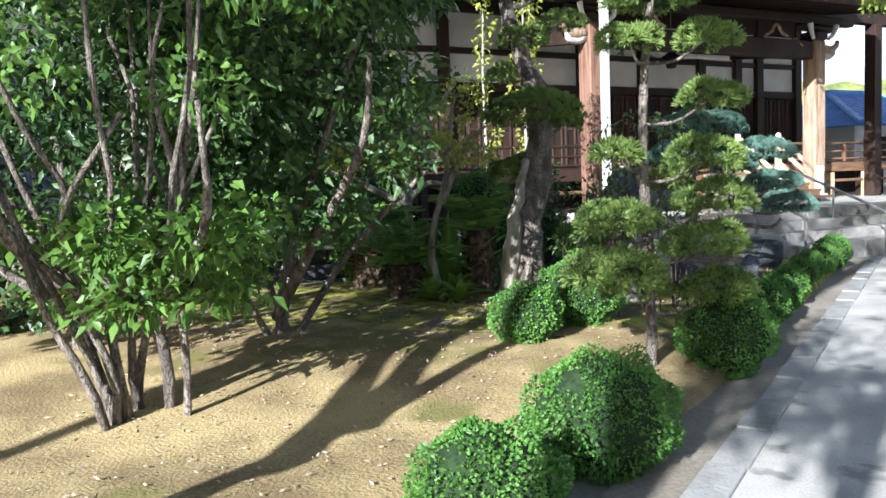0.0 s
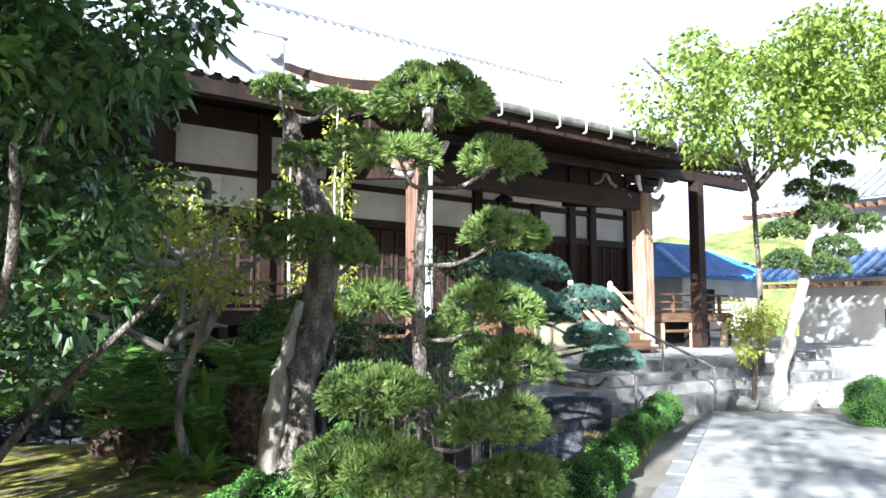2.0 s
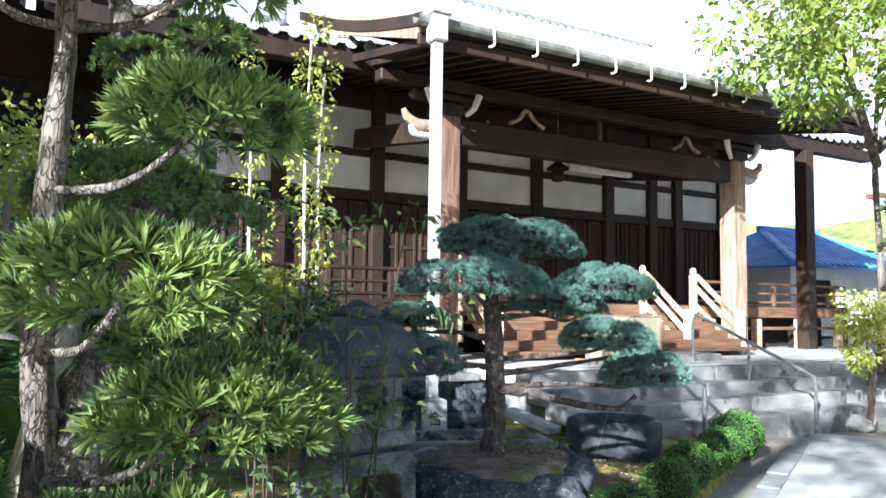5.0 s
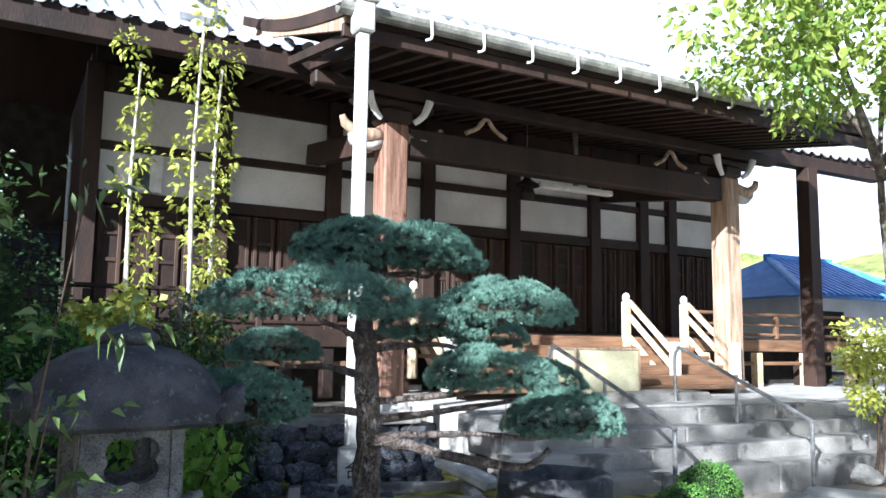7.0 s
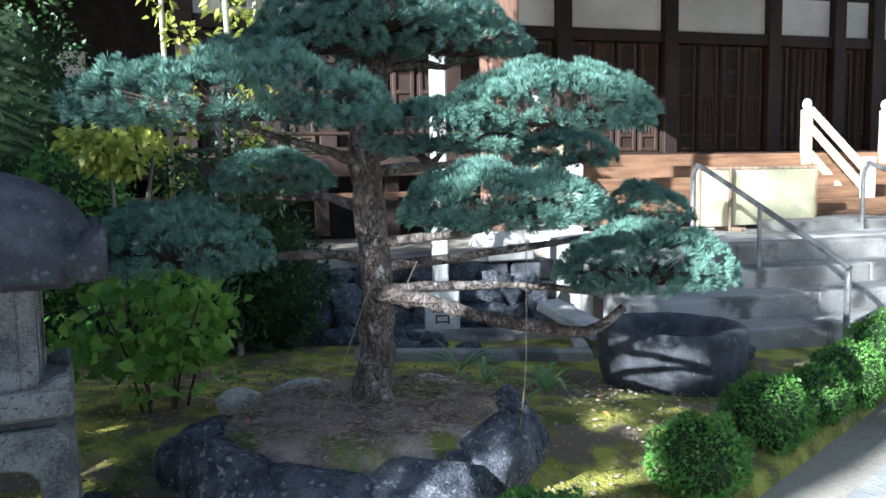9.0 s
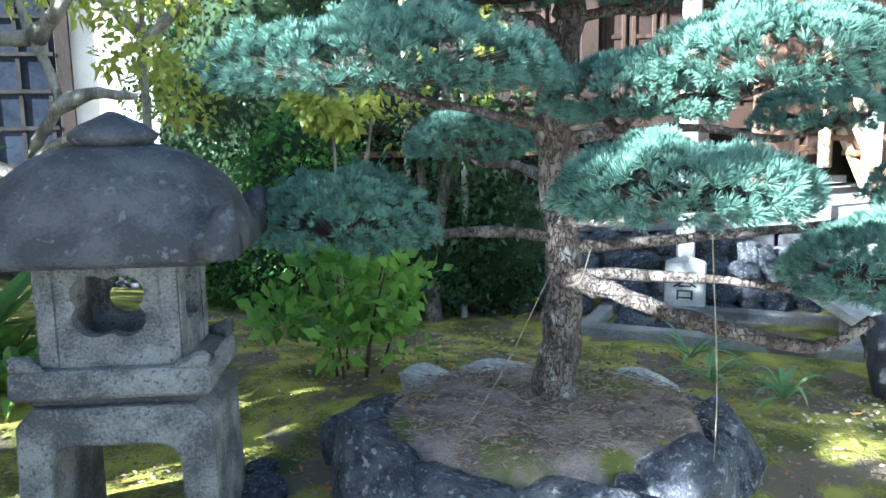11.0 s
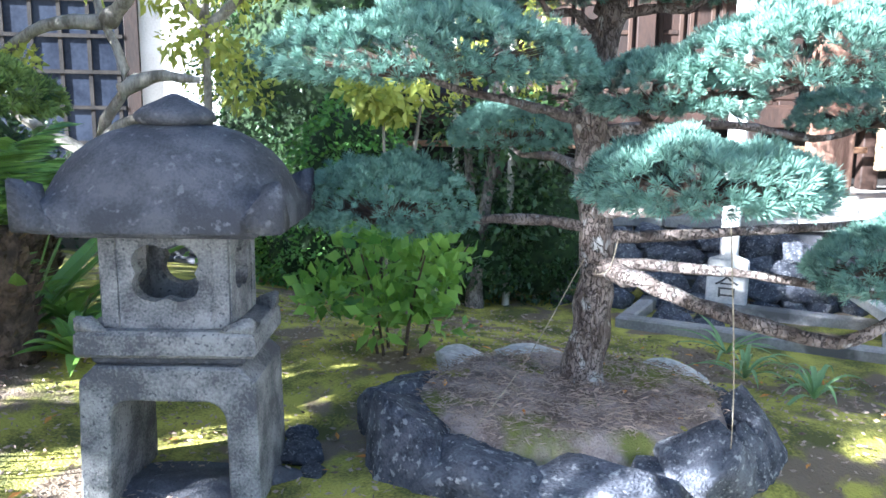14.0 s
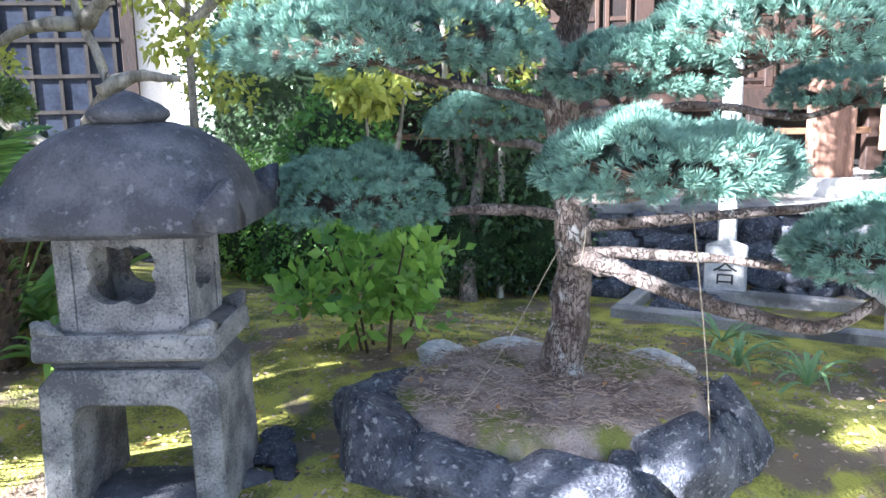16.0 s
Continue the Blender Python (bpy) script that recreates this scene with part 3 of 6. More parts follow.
# porch: posts, beams, brackets
for a, f in ((8.72, 0), (14.45, 1)):
    # Left post takes darker timber: shade on its lower part is in the colour.
    pp = part("porch_post", box(a - 0.16, a + 0.16, POSTS - 0.16, POSTS + 0.16, YARD if f else 0.62, 4.0, 0.025), M_POST if f else M_POSTDARK, hall, "thick pale timber porch post" if f else "thick red-brown timber porch post, darkened for the shade on it")
    bs = bmesh.new()
    bmesh.ops.create_cone(bs, cap_ends=True, segments=24, radius1=0.34, radius2=0.26, depth=0.18, matrix=Matrix.Translation((a, POSTS, (YARD if f else 0.62) + 0.06)))
    part("post_base", bs, M_PALE, hall, "pale round stone post base")
    hbox("capital", a - 0.2, a + 0.2, POSTS - 0.2, POSTS + 0.2, 4.002, 4.18, M_WOOD, "", 0.04)
    hbox("bracket_arm", a - 0.55, a + 0.55, POSTS - 0.08, POSTS + 0.08, 4.182, 4.33, M_WOOD, "", 0.05)
    for s in (-1, 1):
        for j in range(2):
            part("carved_nose", limb(bmesh.new(), [(a + s * 0.17, POSTS - 0.02, 3.85 - 0.1 * j), (a + s * 0.42, POSTS - 0.03, 3.82 - 0.12 * j), (a + s * (0.60 - 0.08 * j), POSTS - 0.05, 3.92 - 0.16 * j), (a + s * (0.66 - 0.1 * j), POSTS - 0.05, 4.02 - 0.2 * j)], 0.11 - 0.03 * j, 0.035, 8, 8, 0.25, j), M_PALE if j else M_POST, hall, "carved cloud-scroll beam end", True)
        part("bracket_tip", limb(bmesh.new(), [(a + s * 0.22, POSTS - 0.16, 4.02), (a + s * 0.33, POSTS - 0.2, 4.12), (a + s * 0.4, POSTS - 0.22, 4.3)], 0.035, 0.055, 5, 6, 0.1), M_WHITEPAINT, hall, "white-painted bracket tip")
for z0, z1, y0, y1 in ((3.62, 3.98, POSTS - 0.12, POSTS + 0.12), (4.335, 4.5, POSTS - 0.1, POSTS + 0.1)):
    hbox("porch_beam", 8.9 if z1 < 4 else 7.7, 14.27 if z1 < 4 else 15.6, y0, y1, z0, z1, M_WOOD, "", 0.02)
for s in (1, -1):
    xs = 11.585 + s * 1.6
    part("frog_leg_strut", limb(bmesh.new(), [(xs - 0.3, POSTS - 0.13, 4.02), (xs - 0.14, POSTS - 0.13, 4.10), (xs, POSTS - 0.13, 4.24), (xs + 0.14, POSTS - 0.13, 4.10), (xs + 0.3, POSTS - 0.13, 4.02)], 0.03, 0.03, 12, 7, 0.3), M_POST, hall, "carved frog-leg strut")
for a in (8.72, 14.45):
    part("tie_beam", beam((a, POSTS + 0.17, 3.85), (a, WALL - 0.1, 4.2), 0.2, 0.3), M_WOOD, hall, "curved dark tie beam")
hbox("corner_post", 17.25 - 0.13, 17.25 + 0.13, 11.35, 11.61, YARD, 4.6, M_WOOD, "dark square veranda corner post")
hbox("eave_beam", 4.0, 19.4, 11.4, 11.62, 4.602, 4.82, M_WOOD)
# white strip lamp and bronze lantern under the porch beam
lamp = thing("strip_lamp", TM, "long white fluorescent strip lamp fixed under the porch beam", "lamp")
part("housing", box(11.42, 12.78, 11.56, 11.68, 3.66, 3.74, 0.01), M_WHITEPAINT, lamp)
part("bracket", box(12.07, 12.13, 11.59, 11.65, 3.74, 4.601, 0.004), M_STEEL, lamp)
bell = thing("bronze_lantern", TM @ pose(11.15, 11.52, 3.42), "small dark bronze lantern hung under the porch", "lantern")
for nm, prof in (("body", [(0.0, 0.0), (0.09, 0.02), (0.11, 0.1), (0.08, 0.2)]), ("roof", [(0.18, 0.2), (0.17, 0.23), (0.07, 0.3), (0.02, 0.36), (0.0, 0.38)])):
    bm = bmesh.new()
    vs = [bm.verts.new((r, 0, z)) for r, z in prof]
    es = [bm.edges.new(e) for e in zip(vs, vs[1:])]
    bmesh.ops.spin(bm, geom=vs + es, cent=(0, 0, 0), axis=(0, 0, 1), angle=2 * math.pi, steps=12)
    part(nm, bm, M_DARK, bell)
part("chain", tube([(0, 0, 0.37), (0, 0, 1.2)], 0.008), M_STEEL, bell)
bellsign = thing("bell_plaque", TM @ pose(6.28, WALL - 0.02, 3.4), "white board with a green painted bell on the wall", "plaque")
part("board", box(-0.3, 0.3, -0.03, 0.0, 0, 0.52, 0.004), M_WHITEPAINT, bellsign)
part("bell_shape", box(-0.13, 0.13, -0.036, -0.031, 0.06, 0.32, 0.0), M_BRONZE, bellsign, "green bell silhouette")
bm = bmesh.new()
bmesh.ops.create_cone(bm, cap_ends=True, segments=20, radius1=0.13, radius2=0.13, depth=0.005, matrix=Matrix.Translation((0, -0.0335, 0.32)) @ Matrix.Rotation(math.pi / 2, 4, "X"))
part("bell_top", bm, M_BRONZE, bellsign, "green bell silhouette")


# roofs: curved sheet, rows of round tiles with end caps, rafters with white ends
def roof(parent, x0, x1, y0, z0, y1, z1, sag, pitch, thick=0.14, tip=0.0, material=M_TILE, rows=None):
    def zz(y, x):
        t = (y - y0) / (y1 - y0)
        e = max(0.0, 1 - min(x - x0, x1 - x) / 2.2)
        return z0 + (z1 - z0) * t - sag * math.sin(math.pi * t) + tip * e * e * (1 - t)
    ys = list(np.linspace(y0, y1, 9))
    xs = list(np.linspace(x0, x1, 25))
    bm = bmesh.new()
    top = [[bm.verts.new((x, y, zz(y, x))) for y in ys] for x in xs]
    bot = [[bm.verts.new((x, y, zz(y, x) - thick)) for y in ys] for x in xs]
    for i in range(len(xs) - 1):
        for j in range(len(ys) - 1):
            bm.faces.new((top[i][j], top[i + 1][j], top[i + 1][j + 1], top[i][j + 1]))
            bm.faces.new((bot[i][j], bot[i][j + 1], bot[i + 1][j + 1], bot[i + 1][j]))
        bm.faces.new((top[i][0], bot[i][0], bot[i + 1][0], top[i + 1][0]))
    for g in (0, -1):
        for j in range(len(ys) - 1):
            bm.faces.new((top[g][j], top[g][j + 1], bot[g][j + 1], bot[g][j]))
    sheet = part("roof_deck", bm, M_WOOD, parent, "dark timber roof deck")
    a, k = x0 + pitch / 2, 0
    yy = np.linspace(y0 - 0.06, y1, 15)
    while a < x1:
        bm = bmesh.new()
        rings = []
        for y in yy:
            rings.append([bm.verts.new((a + 0.075 * math.cos(q), y, zz(max(y, y0), a) + 0.02 + 0.075 * math.sin(q))) for q in np.linspace(0, math.pi, 7)])
            pan = [bm.verts.new((a + dx, y, zz(max(y, y0), a) + dz)) for dx, dz in ((-pitch / 2 + 0.002, 0.012), (0.0, 0.03), (pitch / 2 - 0.002, 0.012))]
            rings[-1].append(pan)
        for r, s in zip(rings, rings[1:]):
            for q in range(6):
                bm.faces.new((r[q], r[q + 1], s[q + 1], s[q]))
            for q in range(2):
                bm.faces.new((r[7][q], r[7][q + 1], s[7][q + 1], s[7][q]))
        bmesh.ops.create_cone(bm, cap_ends=True, segments=14, radius1=0.085, radius2=0.085, depth=0.03, matrix=Matrix.Translation((a, y0 - 0.075, zz(y0, a) + 0.03)) @ Matrix.Rotation(math.pi / 2, 4, "X"))
        part("roof_tile", bm, material, parent)
        a += pitch
    return zz


# main roof
zz_main = roof(hall, -1.2, 20.2, 11.55, 4.95, 18.5, 9.2, 0.55, 0.27, 0.16, 0.35)
for k, a in enumerate(np.arange(-1.05, 20.1, 0.30)):
    r = part("rafter", beam((a, 11.5, zz_main(11.55, a) - 0.24), (a, WALL + 0.1, zz_main(11.55, a) + 0.62), 0.09, 0.11, 0), M_WOOD, hall)
    part("rafter_end", box(a - 0.047, a + 0.047, 11.485, 11.5, zz_main(11.55, a) - 0.305, zz_main(11.55, a) - 0.185, 0), M_WHITEPAINT, r, "white-painted rafter end")
part("roof_back", box(3.0, 20.2, 18.45, 18.6, 5.0, 9.1, 0), M_WOOD, hall)
hbox("main_ridge", 3.0, 20.2, 18.3, 18.75, 9.15, 9.75, M_TILE, "grey tiled roof ridge", 0.06)
# descending ridge with a demon-face end tile
part("hip_ridge", beam((6.55, 12.0, 5.40), (6.55, 18.3, 9.2), 0.26, 0.3), M_TILE, hall, "grey tiled descending ridge")
oni = part("end_tile", box(6.3, 6.8, 11.82, 12.0, 5.2, 5.85, 0.06), M_TILE, hall, "grey ornamental ridge end tile")
part("crown_roll", tube([(6.25, 11.9, 5.9), (6.85, 11.9, 5.9)], 0.07), M_TILE, oni)
part("roll", tube([(6.55, 11.72, 5.55), (6.55, 11.99, 5.55)], 0.11), M_TILE, oni)
# porch roof
zz_p = roof(hall, 7.45, 15.75, EAVE, 4.62, 13.2, 5.95, 0.12, 0.27, 0.14, 0.06)
for a in np.arange(7.6, 15.7, 0.27):
    part("porch_rafter", beam((a, EAVE + 0.05, 4.40), (a, WALL, 5.15), 0.08, 0.1, 0), M_WOOD, hall)
hbox("eave_board", 7.45, 15.75, EAVE - 0.01, EAVE + 0.045, 4.33, 4.47, M_WOOD)
part("verge_board", beam((7.5, EAVE - 0.02, 4.52), (7.5, 12.6, 5.55), 0.06, 0.26), M_POST, hall, "weathered barge board")
part("verge_board", beam((15.72, EAVE - 0.02, 4.52), (15.72, 12.6, 5.55), 0.06, 0.26), M_WOOD, hall)
gut = thing("eave_gutter", TM, "weathered grey eave gutter held by bent steel hooks", "gutter")
bm = bmesh.new()
prev = None
for x in np.linspace(7.35, 13.35, 2):
    ring = [bm.verts.new((x, EAVE - 0.12 + 0.085 * math.cos(q), 4.60 + 0.10 * math.sin(q))) for q in np.linspace(math.pi, 2 * math.pi, 9)]
    ring += [bm.verts.new((x, EAVE - 0.12 + 0.078 * math.cos(q), 4.605 + 0.092 * math.sin(q))) for q in np.linspace(2 * math.pi, math.pi, 9)]
    if prev:
        for q in range(18):
            bm.faces.new((prev[q], prev[(q + 1) % 18], ring[(q + 1) % 18], ring[q]))
    prev = ring
part("trough", bm, M_GUTTER, gut)
for k in range(9):
    a = 8.31 + k * 0.6135
    part("hook", tube([(a, EAVE - 0.21, 4.62), (a, EAVE - 0.215, 4.50), (a, EAVE - 0.21, 4.41), (a - 0.06, EAVE - 0.2, 4.385)], 0.014, 7, 6), M_WHITEPAINT, gut, "bent pale hook")
pipe = thing("downpipe", TM, "tall pale square downpipe with a box head", "downpipe")
part("head", box(7.49, 7.68, EAVE - 0.27, EAVE - 0.08, 4.32, 4.62, 0.02), M_PIPE, pipe)
part("head_rim", box(7.46, 7.71, EAVE - 0.30, EAVE - 0.05, 4.62, 4.68, 0.01), M_PIPE, pipe)
part("shaft", box(7.53, 7.64, EAVE - 0.23, EAVE - 0.12, 0.05, 4.32, 0.015), M_PIPE, pipe)

# ---------------- forecourt things ----------------
board = thing("folding_screen_board", TM @ pose(0, 0, YARD), "low faded olive folding board standing on the forecourt", "board")
for x0, x1, y in ((10.42, 10.80, 10.0), (10.82, 11.86, 10.05)):
    pn = part("panel", box(x0 + 0.03, x1 - 0.03, y, y + 0.02, 0.05, 0.6, 0.003), M_BOARD, board)
    for bx in ((x0, x0 + 0.03, 0, 0.63), (x1 - 0.03, x1, 0, 0.63)):
        part("frame_side", box(bx[0], bx[1], y - 0.01, y + 0.03, bx[2], bx[3], 0.004), M_POST, pn)
    part("frame_top", box(x0 + 0.031, x1 - 0.031, y - 0.008, y + 0.028, 0.6, 0.628, 0.004), M_POST, pn)
    part("foot", box(x0 - 0.02, x0 + 0.05, y - 0.2, y + 0.22, 0, 0.04, 0.006), M_POST, pn)
for a in (10.1, 12.0):
    hr = thing("handrail", TM, "bent dull steel tube handrail beside the stone steps", "handrail", "steel handrails of the steps")
    part("tube", tube([(a, 7.75, 0.03), (a, 7.75, 0.3), (a, 7.75, 0.62), (a, 7.82, 0.70), (a, 8.6, 1.02), (a, 9.45, 1.36), (a, 9.55, 1.36), (a, 9.6, 1.26), (a, 9.6, 0.9), (a, 9.6, YARD - 0.01)], 0.022, 40, 8), M_STEEL, hr)
    part("mid_post", tube([(a, 8.68, 0.5), (a, 8.68, 1.04)], 0.018), M_STEEL, hr)

# ---------------- stone lantern ----------------
lan = thing("stone_lantern", pose(1.843, 7.65, 0.0, 0, 0, 36.5), "weathered grey granite garden lantern with a domed roof", "stone lantern")


def lathe_square(prof, n=12, power=3.2):
    """Rounded-square body: prof is (half width, z, squareness)."""
    bm = bmesh.new()
    rings = []
    for r, z, sq in prof:
        ring = []
        for k in range(n * 4):
            t = 2 * math.pi * k / (n * 4)
            c, s = math.cos(t), math.sin(t)
            e = (abs(c) ** sq + abs(s) ** sq) ** (-1 / sq)
            ring.append(bm.verts.new((c * r * e, s * r * e, z + 0.003 * noise.noise(Vector((c * 9, s * 9, z * 20))))))
        rings.append(ring)
    m = n * 4
    for a, b in zip(rings, rings[1:]):
        for k in range(m):
            bm.faces.new((a[k], a[(k + 1) % m], b[(k + 1) % m], b[k]))
    bm.faces.new(rings[0][::-1]), bm.faces.new(rings[-1])
    return bm


part("ground_slab", rock(0.42, 0.30, 0.09, 33, 4, 0.12), M_STONE_DARK, lan, "low irregular foot slab", True, pose(0.03, -0.02, 0.17))


def arch_frame(x0, x1, y0, y1, z0, z1, ax0, ax1, az, rad, steps=6):
    """Block with an arched opening through it along y."""
    bm = bmesh.new()
    outer = [(x0, z0), (x0 - 0.0, z1 - 0.05), (x0 + 0.05, z1), (x1 - 0.05, z1), (x1, z1 - 0.05), (x1, z0)]
    inner = [(ax1, z0), (ax1, az - rad)]
    inner += [(ax1 - rad + rad * math.cos(t), az - rad + rad * math.sin(t)) for t in np.linspace(0.3, math.pi / 2, steps)]
    inner += [(ax0 + rad - rad * math.sin(t), az - rad + rad * math.cos(t)) for t in np.linspace(0, math.pi / 2 - 0.3, steps)]
    inner += [(ax0, az - rad), (ax0, z0)]
    prof = outer + inner
    f = [bm.verts.new((x, y0, z)) for x, z in prof]
    face = bm.faces.new(f)
    ext = bmesh.ops.extrude_face_region(bm, geom=[face])
    bmesh.ops.translate(bm, vec=(0, y1 - y0, 0), verts=[v for v in ext["geom"] if isinstance(v, bmesh.types.BMVert)])
    bmesh.ops.triangulate(bm, faces=bm.faces[:])
    bmesh.ops.bevel(bm, geom=[e for e in bm.edges if e.calc_face_angle(0) > 0.9], offset=0.008, segments=1, affect="EDGES")
    return bm


def taper(bm, z0, k):
    """Narrows a block gently towards its top."""
    top = max(v.co.z for v in bm.verts)
    for v in bm.verts:
        t = max(0.0, (v.co.z - z0) / (top - z0))
        v.co.x *= 1 - k * t
        v.co.y *= 1 - k * t
        n = noise.noise(v.co * 9) * 0.004
        v.co.x += n
        v.co.z += n
    return bm


part("leg_stand", taper(arch_frame(-0.28, 0.28, -0.205, 0.205, 0.14, 0.662, -0.185, 0.185, 0.553, 0.07), 0.14, 0.05), M_STONE, lan, "four-legged granite stand with arched openings")
part("middle_table", taper(box(-0.275, 0.275, -0.205, 0.205, 0.69, 0.772, 0.012), 0.69, 0.012), M_STONE, lan, "rectangular pale granite table slab")
# Darker granite than the table: shade beneath it is put into the colour.
part("shaded_table_underside", taper(box(-0.225, 0.225, -0.165, 0.165, 0.661, 0.6905, 0.01), 0.60, -0.05), M_STONE_DARK, lan)


def lug(sx, sy, x, y, z, w, h, inner):
    """Corner ear: tall at the outer corner, curving down along both edges."""
    bm = bmesh.new()
    bot, top = [], []
    prof = [(0, 0), (-inner, 0), (-inner * 0.62, -w * 0.55), (-w * 0.8, -w * 0.9), (-w * 0.45, -inner * 0.62), (0, -inner)]
    hs = [h, h * 0.25, h * 0.5, h * 0.85, h * 0.5, h * 0.25]
    for (px, py), hh in zip(prof, hs):
        bot.append(bm.verts.new((sx * (x + px), sy * (y + py), z)))
        top.append(bm.verts.new((sx * (x + px), sy * (y + py), z + hh)))
    n = len(prof)
    for k in range(n):
        bm.faces.new((bot[k], bot[(k + 1) % n], top[(k + 1) % n], top[k]))
    bm.faces.new(bot[::-1])
    mid = bm.verts.new((sx * (x - w * 0.4), sy * (y - w * 0.4), z + h * 0.95))
    for k in range(n):
        bm.faces.new((top[k], top[(k + 1) % n], mid))
    bmesh.ops.bevel(bm, geom=bm.edges[:], offset=0.005, segments=2, affect="EDGES")
    return bm


for sx in (-1, 1):
    for sy in (-1, 1):
        part("corner_lug", lug(sx, sy, 0.268, 0.198, 0.768, 0.055, 0.052, 0.105), M_STONE, lan, "", True)
# fire box: four walls with quatrefoil windows
for k in range(4):
    bm = bmesh.new()
    w, off = (0.192, 0.155) if k % 2 == 0 else (0.155, 0.192)
    z0, z1, th, cz = 0.7725, 1.09, 0.05, 0.943
    hole = []
    for i in range(48):
        t = 2 * math.pi * i / 48
        lobe = 1 + 0.20 * (0.5 + 0.5 * math.cos(4 * t - math.pi)) ** 0.7 - 0.10 * (0.5 + 0.5 * math.cos(4 * t)) ** 6
        r = 0.086 * lobe * (1 if k % 2 == 0 else 0.8)
        hole.append((r * math.cos(t) * 1.14, cz + r * math.sin(t) * 0.98))
    outer = []
    for i in range(48):
        t = 2 * math.pi * i / 48
        s_ = 1 / max(abs(math.cos(t)), abs(math.sin(t)))
        outer.append((w * s_ * math.cos(t), (z0 + z1) / 2 + (z1 - z0) / 2 * s_ * math.sin(t)))
    L = [[bm.verts.new((x, y, z)) for x, z in pts] for pts, y in ((outer, -off), (hole, -off), (hole, -off + th), (outer, -off + th))]
    for p, q in zip(L, L[1:] + L[:1]):
        for i in range(48):
            bm.faces.new((p[i], p[(i + 1) % 48], q[(i + 1) % 48], q[i]))
    wall = part("window_wall", bm, M_STONE, lan, "firebox side with a lobed window", m=pose(0, 0, 0.0008 * k, 0, 0, 90 * k))
    for sx in (-1, 1):
        part("edge_moulding", box(sx * (w - 0.024) - 0.024, sx * (w - 0.024) + 0.024, -off - 0.006, -off - 0.001, z0 + 0.004, z1 - 0.02, 0.002), M_STONE, wall)
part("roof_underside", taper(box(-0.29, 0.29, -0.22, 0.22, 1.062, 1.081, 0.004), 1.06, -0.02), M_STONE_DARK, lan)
bm = lathe_square([(0.30, 1.078, 12), (0.374, 1.080, 14), (0.378, 1.088, 14), (0.376, 1.150, 12), (0.366, 1.163, 8), (0.358, 1.186, 3.4), (0.346, 1.225, 2.7), (0.326, 1.262, 2.5), (0.296, 1.297, 2.4), (0.252, 1.332, 2.3), (0.198, 1.360, 2.4), (0.130, 1.381, 2.0), (0.085, 1.387, 2)], 14)
for v in bm.verts:
    v.co.y *= 0.77
part("roof", bm, M_STONE_DARK, lan, "dark domed stone roof with a thick eave", True)
for sx in (-1, 1):
    for sy in (-1, 1):
        part("roof_horn", lug(sx, sy, 0.383, 0.296, 1.084, 0.09, 0.158, 0.12), M_STONE_DARK, lan, "upturned roof corner", True)
part("finial", lathe_square([(0.07, 1.378, 2), (0.105, 1.386, 2), (0.122, 1.402, 2), (0.120, 1.418, 2), (0.09, 1.440, 2), (0.05, 1.458, 2), (0.022, 1.472, 2), (0.006, 1.478, 2)], 8), M_STONE_DARK, lan, "flattened bud finial", True)

# ---------------- stone basin, trough, stele, rocks ----------------
basin = thing("stone_water_basin", pose(4.03, 10.50, 0.03), "rough round granite water basin standing on the moss", "water basin")
bm = bmesh.new()
prof = [(0.36, 0.0), (0.42, 0.06), (0.45, 0.2), (0.46, 0.36), (0.445, 0.41), (0.40, 0.425), (0.345, 0.415), (0.32, 0.36), (0.28, 0.25)]
rings = []
for r, z in prof:
    r *= 0.9
    rings.append([bm.verts.new((r * math.cos(t) * (1 + 0.06 * noise.noise(Vector((math.cos(t) * 2, math.sin(t) * 2, z * 2)))) * 1.04, r * math.sin(t) * (1 + 0.07 * noise.noise(Vector((math.cos(t) * 2.4, math.sin(t) * 2.4, 4 + z)))), z + 0.02 * noise.noise(Vector((math.cos(t) * 2, math.sin(t) * 2, 9))))) for t in np.linspace(0, 2 * math.pi, 40, endpoint=False)])
for a, b in zip(rings, rings[1:]):
    for k in range(40):
        bm.faces.new((a[k], a[(k + 1) % 40], b[(k + 1) % 40], b[k]))
bm.faces.new(rings[0][::-1])
part("bowl", bm, M_STONE_DARK, basin, "", True)
bm = bmesh.new()
bmesh.ops.create_circle(bm, cap_ends=True, segments=32, radius=0.275, matrix=Matrix.Translation((0, 0, 0.30)))
part("water", bm, M_WATER, basin, "dark still water")

trough = thing("pond_kerb", pose(2.62, 11.2, 0.05, 0, 0, 8), "low rectangular stone kerb round a dry rock pond", "pond kerb")
for x0, x1, y0, y1 in ((-0.7, 0.9, -0.38, -0.27), (-0.7, 0.9, 0.33, 0.43), (-0.7, -0.6, -0.268, 0.328), (0.8, 0.9, -0.268, 0.328)):
    part("kerb_bar", box(x0, x1, y0, y1, -0.03, 0.12, 0.012), M_STEP, trough)
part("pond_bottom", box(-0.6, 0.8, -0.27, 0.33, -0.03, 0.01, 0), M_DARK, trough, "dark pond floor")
stele = thing("inscribed_stone_tablet", pose(2.42, 11.56, 0.03, -6, 0, 12), "small pale upright stone tablet with one engraved character", "tablet")
part("slab", box(-0.135, 0.135, -0.04, 0.04, 0, 0.44, 0.012), M_PALE, stele)
bm = bmesh.new()
lo = [bm.verts.new((x, y, 0.4395)) for x, y in ((-0.13, -0.036), (0.13, -0.036), (0.13, 0.036), (-0.13, 0.036))]
hi = [bm.verts.new((0, y, 0.485)) for y in (-0.036, 0.036)]
